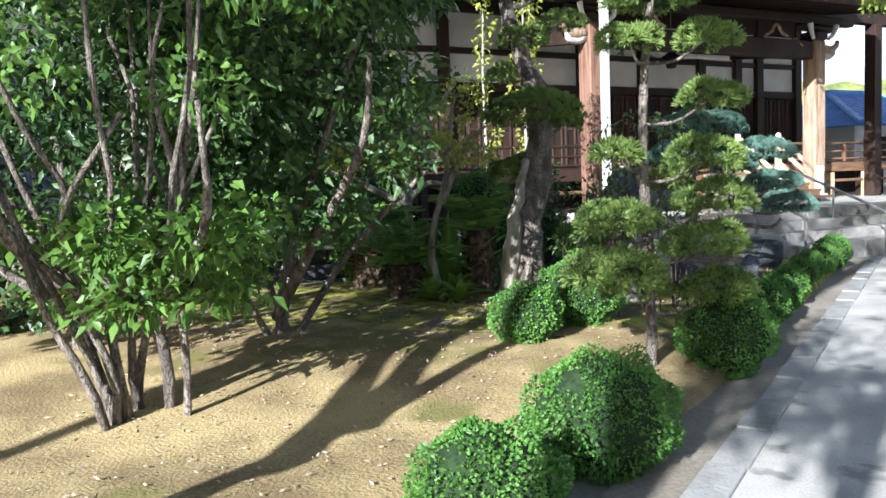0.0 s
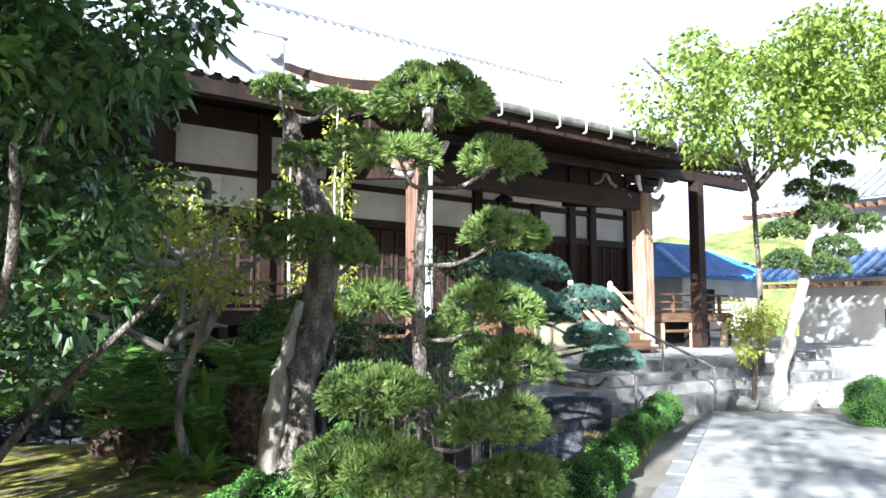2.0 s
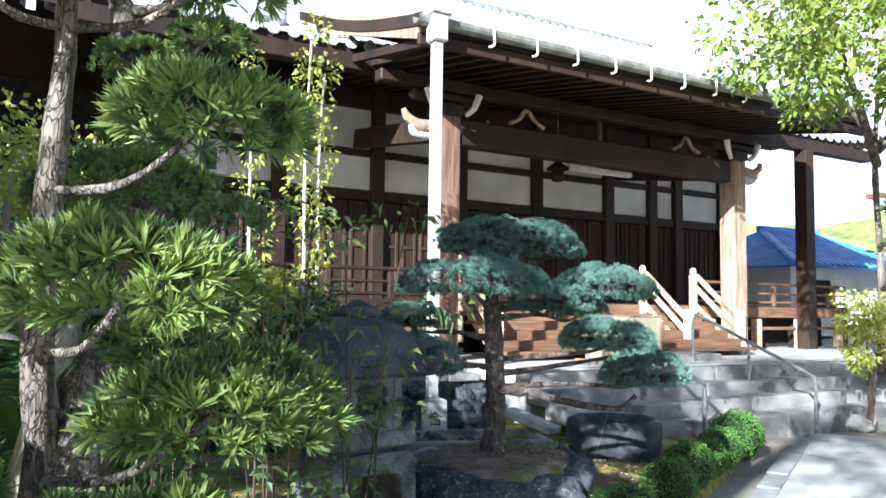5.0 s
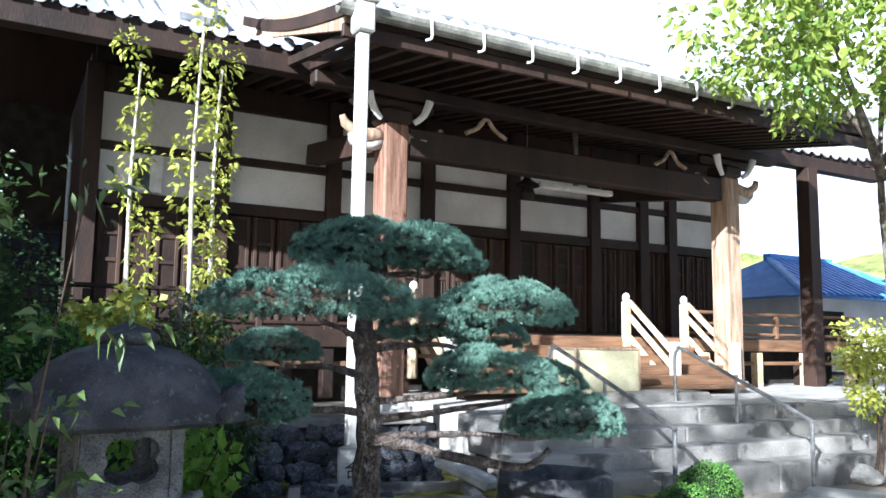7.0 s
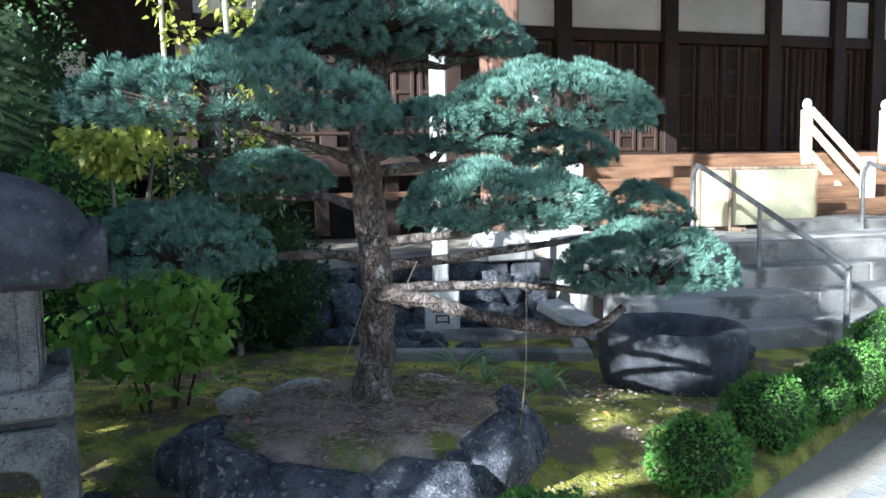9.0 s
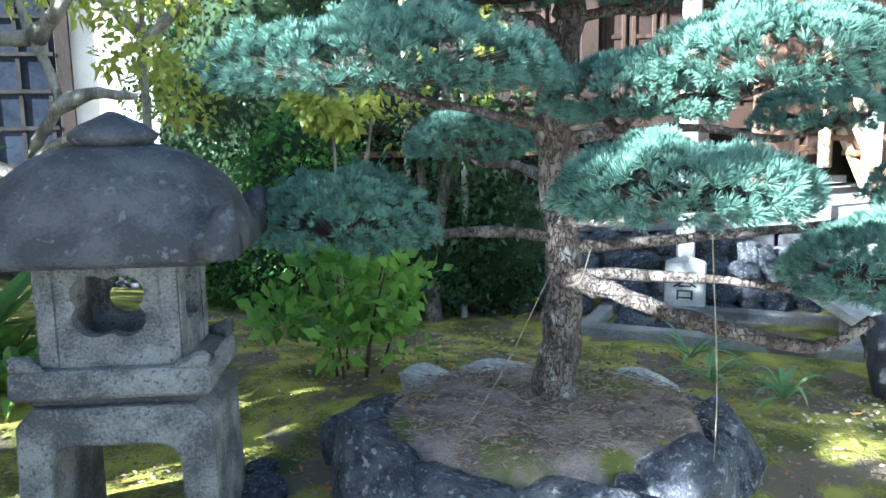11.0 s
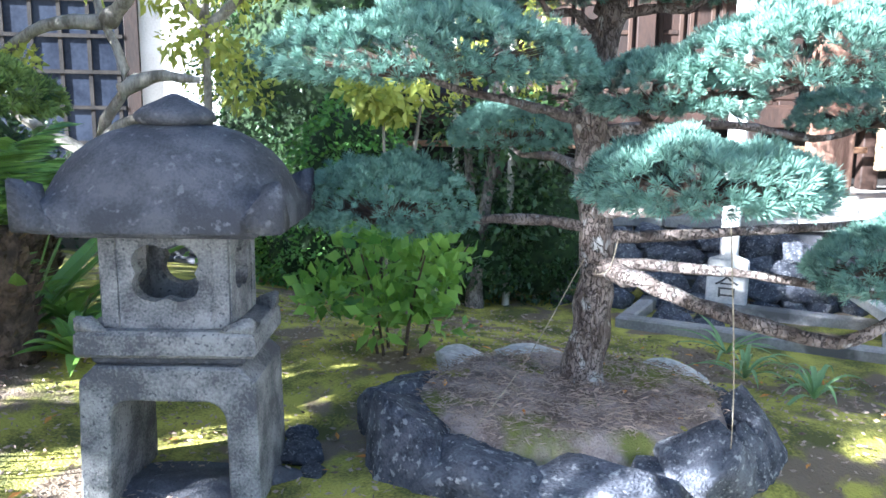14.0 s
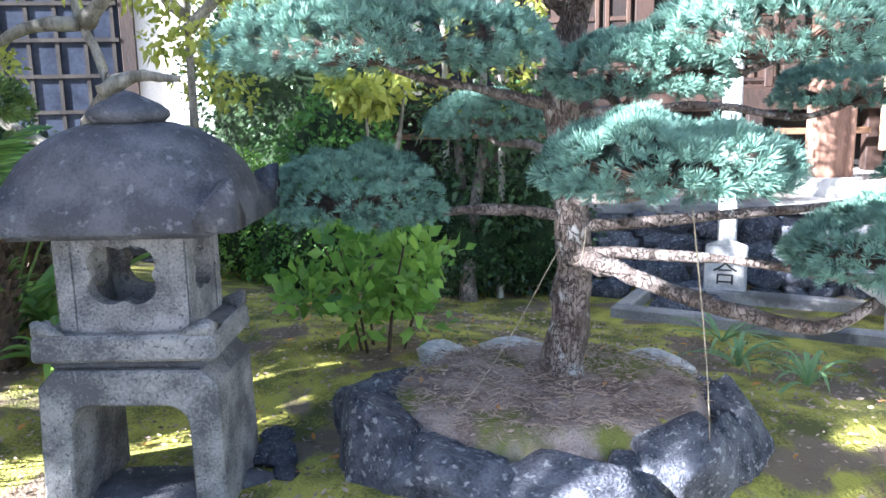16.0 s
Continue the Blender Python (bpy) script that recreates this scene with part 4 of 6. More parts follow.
for f in ((lo[3], lo[2], lo[1], lo[0]), (lo[0], lo[1], hi[0]), (lo[2], lo[3], hi[1]), (lo[1], lo[2], hi[1], hi[0]), (lo[3], lo[0], hi[0], hi[1])):
    bm.faces.new(f)
part("peak", bm, M_PALE, stele, "low gabled top")
part("rim_left", box(-0.125, -0.11, -0.047, -0.041, 0.03, 0.4, 0.001), M_PALE, stele)
part("rim_right", box(0.11, 0.125, -0.047, -0.041, 0.03, 0.4, 0.001), M_PALE, stele)
fc = bpy.data.curves.new("character", "FONT")
fc.body, fc.size, fc.align_x, fc.extrude = "\u5408", 0.17, "CENTER", 0.001
fc.materials.append(M_INK)
put("character", fc, stele, "black engraved character", pose(0, -0.0425, 0.19, 90, 0, 0))

rr = random.Random(11)
rock_me = [bm_mesh("rock", rock(1, 1, 1, k), M_ROCK, True) for k in range(9)]


def rock_at(x, y, z, rx, ry, rz, k, turn, label, name="garden_rock", group="rocks of the garden", me=None):
    ob = put(name, me or rock_me[k % 9], None, "", pose(x, y, z, 0, 0, turn) @ Matrix.Diagonal((rx, ry, rz, 1)))
    return tagged(ob, label, "rock", group)


RING = [(172, 0.20, 0.17, 0.25), (203, 0.25, 0.18, 0.25), (237, 0.26, 0.17, 0.21), (268, 0.30, 0.14, 0.20), (290, 0.13, 0.11, 0.21), (306, 0.22, 0.17, 0.24), (328, 0.17, 0.13, 0.22), (348, 0.21, 0.19, 0.20), (14, 0.18, 0.12, 0.2), (150, 0.15, 0.10, 0.28)]
for k, (ang, r, h, zc) in enumerate(RING):
    u, v = 0.63 * math.cos(radians(ang)), 0.50 * math.sin(radians(ang))
    x, y = MOUND.x + 0.79 * u - 0.61 * v, MOUND.y + 0.61 * u + 0.79 * v
    rock_at(x, y, zc + 0.05, r * 1.02, r * 0.75, h * 1.25, k, ang + 90 + 37.7 + rr.uniform(-12, 12), "dark blue-grey lichened boulder edging the pine mound", "edging_boulder", "boulders round the pine mound")
pale_me = bm_mesh("pale_rock", rock(1, 1, 1, 21), M_PALE, True)
rock_at(2.08, 8.88, 0.36, 0.14, 0.085, 0.075, 3, 25, "pale rounded stone lying on the moss", "pale_stone", "pale stones", pale_me)
rock_at(2.32, 9.10, 0.36, 0.21, 0.09, 0.07, 5, 20, "pale rounded stone lying on the moss", "pale_stone", "pale stones", pale_me)
rock_at(2.85, 9.32, 0.34, 0.16, 0.1, 0.07, 6, 0, "pale rounded stone lying on the moss", "pale_stone", "pale stones", pale_me)
for k in range(44):
    tier = k % 4
    a = 6.5 + 0.19 * (k // 4) + rr.uniform(-0.07, 0.07)
    p = TM @ Vector((a, 9.22 + 0.07 * tier + rr.uniform(-0.04, 0.04), 0))
    s = rr.uniform(0.10, 0.17)
    rock_at(p.x, p.y, 0.10 + 0.155 * tier * (1 - 0.35 * max(0.0, a - 7.4)) + rr.uniform(-0.02, 0.02), s * 1.15, s * 0.9, s * 0.85, k, rr.uniform(0, 360), "dark grey rock of the stacked rockery behind the pond", "rockery_stone", "rockery stones")
for tier in range(3):
    a, k = 2.4 + 0.13 * tier, tier * 40
    while a < 8.6:
        w = rr.uniform(0.26, 0.5)
        p = TM @ Vector((a + w / 2, 10.02 + 0.05 * tier, 0))
        blk = box(-w / 2 + 0.008, w / 2 - 0.008, -0.13, 0.16, -0.092, 0.092, 0.02)
        for v in blk.verts:
            v.co += Vector((noise.noise(v.co * 7 + Vector((k, 0, 0))), noise.noise(v.co * 7 + Vector((0, k, 0))), noise.noise(v.co * 7 + Vector((0, 0, k))))) * 0.022
        tagged(put("wall_stone", bm_mesh("wall_stone", blk, M_STONE_DARK), None, "", pose(p.x, p.y, 0.08 + 0.19 * tier, 0, 0, 28 + rr.uniform(-2, 2))), "rough squared grey stone of the low retaining wall", "stone", "stones of the retaining wall")
        a += w
        k += 1
ledge = thing("stone_ledge", TM, "pale stone ledge capping the retaining wall", "ledge")
a = 2.4
while a < 8.6:
    w = rr.uniform(0.9, 1.4)
    part("ledge_slab", box(a, min(a + w, 8.7) - 0.006, 9.94, 10.4, 0.56, 0.645, 0.012), M_STEP, ledge)
    a += w
for k in range(7):
    a = rr.uniform(0, 6.28)
    rock_at(2.5 + 0.35 * math.cos(a), 11.2 + 0.15 * math.sin(a), 0.1, 0.13, 0.1, 0.1, k, k * 50, "dark stone lying in the dry pond", "pond_stone", "pond stones")
for x, y, s in ((2.0, 8.0, 0.13), (1.86, 8.12, 0.09), (2.13, 7.93, 0.07), (4.45, 11.2, 0.22)):
    rock_at(x, y, bed_height(x, y) + s * 0.1, s, s * 0.8, s * 0.45, int(x * 10), x * 77, "grey flat-topped garden stone set in moss")
plank = thing("stone_plank", TM @ pose(8.42, 8.55, 0.28, 14, 0, 20), "pale stone plank leaning on the rockery", "stone plank")
part("slab", box(-0.11, 0.11, -0.3, 0.3, -0.04, 0.04, 0.012), M_PALE, plank)
mound_me = grid_mesh("pine_mound", list(np.arange(-0.86, 0.87, 0.05)), list(np.arange(-0.86, 0.87, 0.05)), lambda u, v: (MOUND.x + u, MOUND.y + v, bed_height(MOUND.x + u, MOUND.y + v) + 0.008 + 0.02 * noise.noise(Vector((u * 5, v * 5, 1)))), M_NEEDLEBED, lambda u, v: math.hypot((u * 0.79 + v * 0.61) / 0.63, (-u * 0.61 + v * 0.79) / 0.50) < 1)
tagged(put("pine_mound", mound_me), "raised mound of brown needle litter and moss", "mound", kind="structure")


# ---------------- the blue-green pine ----------------
pine = thing("pine_tree", pose(2.72, 8.77, 0.44), "cloud-pruned blue-green white pine with layered pads", "pine tree")
O = Vector((2.72, 8.77, 0.44))
bm = limb(bmesh.new(), [(0.0, 0, -0.05), (0.0, 0.0, 0.1), (0.02, 0.03, 0.4), (0.01, 0.0, 0.8), (-0.02, -0.02, 1.05), (0.05, 0.0, 1.3), (0.08, -0.02, 1.5)], 0.085, 0.04, 34, 14, 0.2, 3)
part("trunk", bm, M_BARKPINE, pine, "thick plated grey-brown trunk", True)
PADS = [  # centre, radii, height, tufts
    ((2.53, 8.04, 1.57), (0.49, 0.34, 0.15), 20, 560, "mid"),
    ((2.15, 8.29, 1.08), (0.32, 0.26, 0.17), 0, 380, "low"),
    ((2.15, 9.13, 1.33), (0.27, 0.22, 0.12), 0, 240, "mid"),
    ((3.34, 8.08, 1.245), (0.29, 0.24, 0.125), 20, 400, "low"),
    ((3.80, 8.78, 0.97), (0.35, 0.28, 0.14), 30, 400, "low"),
    ((3.46, 8.62, 1.56), (0.40, 0.30, 0.15), 25, 440, "mid"),
    ((3.08, 8.52, 1.47), (0.27, 0.19, 0.13), 0, 230, "mid"),
    ((3.46, 9.45, 1.42), (0.24, 0.2, 0.12), 0, 180, "mid"),
    ((2.78, 8.70, 1.93), (0.46, 0.36, 0.13), 0, 480, "top"),
    ((2.60, 8.58, 1.84), (0.28, 0.22, 0.10), 10, 220, "top"),
    ((3.10, 8.78, 1.84), (0.26, 0.22, 0.12), 10, 220, "top"),
    ((3.82, 9.25, 1.16), (0.19, 0.17, 0.10), 0, 130, "low"),
]
FORK = [0.98, 0.62, 0.80, 0.66, 0.46, 1.02, 1.05, 0.95, 1.36, 1.3, 1.32, 0.56]
for k, (c, (rx, ry, rz), turn, tufts, tier) in enumerate(PADS):
    q = Vector(c) - O
    pd = put("needle_pad", tuft_pad("needle_pad", rx, ry, rz * (1.05 if tier == "top" else 1.3), int(tufts * 2.7), 40, 0.034, 0.0012, M_NEEDLE, k + 1, 0.95), pine, "dense pad of blue-green needle tufts", pose(*q, 0, 0, turn))
    pd["kind"] = "stuff"
    put("twig_fan", twig_layer("twig_fan", rx, ry, rz, 300, k, M_TWIG), pd, "brown twigs, darkened for the shade under the pad")["kind"] = "stuff"
    f = min(FORK[k], q.z - 0.04)
    part("branch", limb(bmesh.new(), [(0, 0, f - 0.02), (q.x * 0.25, q.y * 0.25, f + 0.01), (q.x * 0.55 + 0.02, q.y * 0.55, f + (q.z - f) * 0.3), (q.x * 0.85, q.y * 0.85, q.z - 0.07), (q.x * 1.02, q.y * 1.02, q.z - 0.03)], 0.024, 0.009, 16, 8, 0.3, k), M_BARKPINE, pine, "", True)
# low long branch lying to the side and stay ropes
part("low_branch", limb(bmesh.new(), [(0.03, 0, 0.44), (0.25, -0.08, 0.42), (0.55, -0.1, 0.36), (0.85, -0.08, 0.32), (1.0, 0.0, 0.4)], 0.036, 0.016, 18, 9, 0.3, 40), M_BARKPINE, pine, "knotty bare low branch", True)
for p, q in (((2.74, 8.70, 0.92), (2.62, 8.08, 0.36)), ((3.42, 8.10, 1.16), (3.32, 8.62, 0.26)), ((2.78, 8.72, 0.86), (3.02, 8.35, 1.06))):
    rp = thing("stay_rope", pose(0, 0, 0), "thin straw rope tied to the pine", "rope", "stay ropes of the pine")
    mid = (Vector(p) + Vector(q)) / 2 + Vector((0.02, -0.02, -0.03))
    part("cord", tube([p, mid, q], 0.0019, 10, 5), M_ROPE, rp)


# ---------------- podocarpus and other trees ----------------
def cloud_tree(name, base, trunk, r0, r1, pads, material, bark, label, length, width, seed, needles=22, dens=1.0):
    tr = thing(name, pose(*base), label, "tree")
    part("trunk", limb(bmesh.new(), [(0, 0, -0.06)] + [tuple(Vector(p) - Vector(base)) for p in trunk], r0, r1, 26, 12, 0.28, seed), bark, tr, "", True)
    C = spline([base] + trunk, 40)
    for k, (x, y, z, r) in enumerate(pads):
        q = Vector((x, y, z)) - Vector(base)
        pd = put("foliage_pad", tuft_pad("foliage_pad", r, r * 0.85, r * 0.62, max(90, int(4200 * r * r * dens)), needles, length * 1.0, width * 0.6, material, seed * 20 + k, 1.1), tr, "clipped pad of narrow leaves", pose(*q))
        pd["kind"] = "stuff"
        i = min(range(40), key=lambda j: abs(C[j][2] - (z - 0.12)) + 0.2 * math.hypot(C[j][0] - x, C[j][1] - y))
        s = Vector(C[i]) - Vector(base)
        part("branch", limb(bmesh.new(), [tuple(s), tuple(s.lerp(q, 0.5) + Vector((0, 0, -0.05))), tuple(q + Vector((0, 0, 0.02)))], max(0.012, r1 * 0.6), 0.008, 9, 6, 0.2, k), bark, tr, "", True)
    return tr


cloud_tree("podocarpus_tree", (1.32, 5.12, 0.12), [(1.31, 5.1, 0.8), (1.28, 5.1, 1.5), (1.30, 5.12, 2.0), (1.33, 5.05, 2.45)], 0.042, 0.022,
           [(1.33, 4.99, 2.47, 0.29), (1.14, 4.86, 2.18, 0.18), (1.68, 5.05, 2.20, 0.19), (1.68, 4.98, 1.82, 0.20), (1.04, 4.82, 1.50, 0.14), (1.58, 4.83, 1.45, 0.22),
            (1.05, 4.85, 1.08, 0.25), (1.70, 5.03, 1.18, 0.25), (1.59, 4.87, 0.92, 0.24), (1.02, 4.78, 0.76, 0.30), (1.81, 5.27, 0.58, 0.24), (1.5, 5.36, 1.30, 0.15), (1.25, 5.2, 0.62, 0.22)],
           M_PODO, M_BARK, "cloud-pruned yellow-green podocarpus with stacked flat pads", 0.058, 0.0065, 3)
old = cloud_tree("old_juniper", (0.66, 6.75, 0.2), [(0.70, 6.85, 0.9), (0.86, 7.05, 1.5), (0.85, 7.2, 2.1), (0.72, 7.3, 2.6), (0.60, 7.3, 3.0)], 0.15, 0.06,
                 [(0.54, 7.21, 3.13, 0.2), (0.96, 7.34, 3.08, 0.22), (0.75, 7.22, 2.62, 0.22), (0.80, 6.97, 1.93, 0.40), (0.64, 7.56, 2.35, 0.2), (0.7, 7.63, 1.45, 0.28), (1.15, 7.6, 1.9, 0.18), (1.1, 7.2, 2.75, 0.2)],
                 M_PODO, M_BARK, "old clipped conifer with a hollow weathered trunk", 0.05, 0.0065, 5)
part("dead_wood", limb(bmesh.new(), [(-0.14, -0.05, -0.05), (-0.13, -0.04, 0.5), (-0.05, 0.0, 1.0), (0.05, 0.12, 1.35)], 0.09, 0.03, 16, 8, 0.5, 9), M_BARKPALE, old, "pale split dead wood", True)


def leafy_tree(name, base, stems, blobs, size, width, material, bark, label, seed, r0=0.05, category="tree", droop=0.3, up=0.2):
    tr = thing(name, pose(*base), label, category)
    for k, st in enumerate(stems):
        part("stem" if len(stems) > 1 else "trunk", limb(bmesh.new(), ([(st[0][0], st[0][1], -0.08)] if st[0][2] < 0.3 else []) + [tuple(p) for p in st], r0 * (1 - 0.06 * (k % 5)), r0 * 0.3, 14, 8, 0.2, seed + k), bark, tr, "", True)
    cr = put("crown", leaf_mesh("crown", blobs, size, width, material, seed, droop, 0.55, up), tr)
    cr["kind"] = "stuff"
    return tr


# big multi-stemmed shrub beside the start of the walk
rng = np.random.default_rng(3)
stems = []
for k in range(11):
    a, s = rng.uniform(0, 6.28), rng.uniform(0.05, 0.28)
    x, y = math.cos(a) * s, math.sin(a) * s
    tx, ty = x * 3.2 + rng.normal() * 0.2, y * 3.2 + rng.normal() * 0.2
    j = lambda s=0.05: rng.normal() * s
    stems.append([(x, y, 0.05), (x * 1.3 + j(0.05), y * 1.3 + j(0.05), 0.4), (tx * 0.45 + j(), ty * 0.45 + j(), 0.85), (tx * 0.6 + j(), ty * 0.6 + j(), 1.35), (tx * 0.9 + j(), ty * 0.9 + j(), 1.9), (tx * 1.1, ty * 1.1, rng.uniform(2.2, 2.9))])
    stems.append([(tx * 0.45, ty * 0.45, 0.85), (tx * 0.8 + j(0.1), ty * 0.8 + j(0.1), 1.2), (tx * 1.3 + j(0.15), ty * 1.3 + j(0.15), 1.75)])
# Last group of high clumps, out of view, is added to shade the lantern.
blobs = clumps((0, 0, 1.05), (0.75, 0.6, 0.35), 22, 0.22, 110, rng) + clumps((0.0, 0.2, 2.6), (1.3, 1.0, 0.9), 20, 0.33, 130, rng) + clumps((0.5, -1.0, 3.7), (1.4, 1.2, 0.7), 20, 0.34, 130, rng)
leafy_tree("multi_stem_shrub", (-1.66, 4.2, 0.02), stems, blobs, 0.085, 0.24, M_LEAFLIGHT, M_BARK, "many-stemmed shrub with fresh green leaves on the bare bed", 31, 0.036, "shrub")

rng = np.random.default_rng(4)
stems = [[(0.0, 0, 0), (0.1, -0.1, 0.7), (0.45, -0.35, 1.5), (0.9, -0.5, 2.6)], [(0.1, 0.1, 0), (-0.2, 0.2, 0.9), (-0.5, 0.3, 2.0), (-0.7, 0.2, 3.4)], [(0.05, 0, 0), (0.5, 0.2, 0.7), (1.0, 0.0, 1.2), (1.35, -0.2, 1.5)], [(0, 0.05, 0), (0.15, 0.3, 1.2), (0.3, 0.4, 2.4), (0.3, 0.3, 3.8)], [(0, 0, 0), (-0.3, -0.3, 0.8), (-0.7, -0.5, 1.7), (-1.1, -0.6, 2.6)], [(0, 0, 0.3), (0.4, -0.5, 0.9), (0.8, -1.0, 1.5), (0.9, -1.3, 2.0)]]
# Final clumps hang unseen overhead, put there to shade the pine.
blobs = clumps((0.0, 0.0, 2.5), (1.2, 1.2, 1.5), 56, 0.42, 200, rng) + clumps((0.1, -0.2, 1.0), (1.0, 0.8, 0.5), 14, 0.28, 100, rng) + clumps((-0.2, -0.6, 1.7), (0.65, 0.6, 0.8), 20, 0.27, 100, rng) + clumps((0.7, -0.6, 2.65), (0.9, 0.6, 0.5), 20, 0.27, 100, rng) + clumps((0.6, -0.5, 1.55), (0.9, 0.5, 0.6), 15, 0.24, 62, rng) + clumps((1.35, -1.3, 3.7), (0.75, 0.75, 0.45), 18, 0.32, 150, rng)
leafy_tree("camellia_tree", (-1.3, 5.85, 0.12), stems, blobs, 0.09, 0.25, M_LEAFMID, M_BARK, "dense evergreen tree with grey branching stems", 41, 0.045)
rng = np.random.default_rng(5)
leafy_tree("camellia_tree", (-2.7, 5.6, 0.1), [[(0, 0, 0), (0.1, -0.1, 0.9), (-0.1, 0.1, 2.0), (0.2, 0, 3.2)], [(0, 0, 0.5), (0.5, -0.3, 1.3), (0.9, -0.4, 2.3)], [(0, 0, 0.7), (-0.4, -0.4, 1.6), (-0.7, -0.6, 2.6)]],
           clumps((0.1, -0.1, 2.5), (1.3, 1.1, 1.6), 50, 0.42, 190, rng) + clumps((0.0, -0.5, 0.9), (1.0, 0.6, 0.5), 12, 0.3, 130, rng), 0.085, 0.26, M_LEAF, M_BARK, "dense dark evergreen tree with bushy low branches", 45, 0.06)
rng = np.random.default_rng(6)
blobs = clumps((0, 0, 2.6), (1.5, 1.4, 1.9), 50, 0.5, 180, rng)
leafy_tree("evergreen_tree", (-2.9, 7.6, 0.15), [[(0, 0, 0), (0.1, 0, 1.2), (-0.1, 0.1, 2.4), (0, 0, 4.0)], [(0, 0, 0.9), (0.5, 0.3, 1.6), (0.9, 0.4, 2.6)]], blobs, 0.10, 0.26, M_LEAF, M_BARK, "broad dark evergreen tree at the back of the bed", 51, 0.09)

# pale bare plum and sprouting poles
rng = np.random.default_rng(8)
stems = [[(0, 0, 0), (0.04, 0.0, 0.55), (-0.10, 0.05, 0.9), (-0.06, 0.0, 1.12), (0.14, 0.05, 1.36), (0.10, 0.05, 1.58), (-0.10, 0.05, 1.85), (-0.22, 0.08, 2.3)], [(0.12, 0.04, 1.36), (0.30, 0.15, 1.44), (0.52, 0.28, 1.42)], [(-0.06, 0, 1.05), (0.16, 0.1, 1.20), (0.40, 0.25, 1.18)],
         [(-0.02, 0.03, 1.75), (-0.35, -0.15, 1.72), (-0.7, -0.3, 1.55), (-0.95, -0.4, 1.62)], [(-0.06, 0, 0.95), (-0.4, -0.2, 1.15), (-0.75, -0.3, 1.35), (-1.0, -0.3, 1.3)], [(0.0, 0.05, 1.75), (0.25, 0.1, 1.95), (0.5, 0.1, 2.3)]]
blobs = clumps((0.0, 0.1, 2.25), (0.7, 0.6, 0.4), 12, 0.2, 60, rng, 0.9) + clumps((-0.75, -0.3, 1.55), (0.4, 0.3, 0.22), 9, 0.15, 55, rng, 0.9)
leafy_tree("plum_tree", (-0.36, 8.72, 0.18), stems, blobs, 0.06, 0.3, M_LEAFYEL, M_BARKPALE, "gnarled plum tree with pale twisted bare trunk", 61, 0.055)
rng = np.random.default_rng(9)
leafy_tree("young_maple", (-0.45, 9.5, 0.18), [[(0, 0, 0), (0.02, 0, 1.0), (0.0, 0.02, 1.9), (0.1, 0, 2.6)], [(0, 0, 1.75), (0.25, 0.15, 2.0), (0.5, 0.3, 2.1)], [(0, 0, 1.85), (-0.3, -0.1, 2.1), (-0.6, -0.2, 2.2)]],
           clumps((0.0, 0.05, 2.25), (0.75, 0.55, 0.35), 16, 0.2, 60, rng, 0.9) + clumps((0.1, 0.1, 1.5), (0.5, 0.4, 0.4), 9, 0.2, 60, rng), 0.065, 0.32, M_LEAFYEL, M_BARKPALE, "slender young maple with yellow-green leaves", 62, 0.05)
rng = np.random.default_rng(10)
leafy_tree("yellow_leaved_shrub", (0.96, 9.66, 0.12), [[(0, 0, 0), (0.02, 0, 0.7), (0, 0, 1.3)], [(0, 0, 0.6), (0.12, 0.1, 1.0), (0.2, 0.1, 1.35)]], clumps((0.02, 0.0, 1.45), (0.24, 0.24, 0.14), 14, 0.10, 46, rng, 0.9), 0.07, 0.36, M_LEAFYEL, M_BARKPALE, "small sunlit shrub with yellow-green leaves", 63, 0.025, "shrub")
rng = np.random.default_rng(12)
leafy_tree("hydrangea", (1.62, 8.98, 0.2), [[(x, y, 0), (x * 2, y * 2, 0.35), (x * 3.5, y * 3.5, 0.62)] for x, y in ((0.05, 0), (-0.06, 0.03), (0.0, -0.07), (0.08, 0.06), (-0.04, -0.06), (0.09, -0.05))],
           clumps((0, 0, 0.44), (0.40, 0.36, 0.30), 34, 0.12, 24, rng), 0.085, 0.33, M_LEAFFRESH, M_TWIG, "leafy green hydrangea growing from the moss", 64, 0.012, "shrub", 0.1, 0.7)
rng = np.random.default_rng(13)
for x, y, zt in ((0.58, 10.9, 3.6), (1.12, 10.8, 3.9), (1.22, 11.05, 3.6)):
    st = [[(0, 0, 0), (0.01, 0.01, zt * 0.35), (-0.01, 0.0, zt * 0.7), (0.02, 0, zt)]]
    bl = [((rng.normal() * 0.08, rng.normal() * 0.08, z), (0.13, 0.13, 0.16), 60) for z in np.arange(1.3, zt + 0.3, 0.30)]
    tagged(leafy_tree("sprouting_sapling", (x, y, 0.12), st, bl, 0.07, 0.26, M_LEAFYEL, M_BARKWHITE, "tall pollarded whitish sapling sprouting tufts of light leaves", 65 + int(x * 10), 0.034), group="tall saplings")
rng = np.random.default_rng(14)
leafy_tree("small_maple", (-0.05, 7.35, 0.2), [[(0, 0, 0), (-0.1, 0, 0.6), (0.05, 0.0, 1.2), (0.15, 0, 1.9)], [(0, 0, 1.0), (0.25, 0.1, 1.5), (0.45, 0.15, 1.7)]], clumps((0.15, 0, 1.75), (0.45, 0.3, 0.4), 15, 0.15, 60, rng, 0.9), 0.055, 0.3, M_LEAFYEL, M_BARKPALE, "small sunlit tree with yellow-green leaves and a bent stem", 66, 0.05)
rng = np.random.default_rng(15)
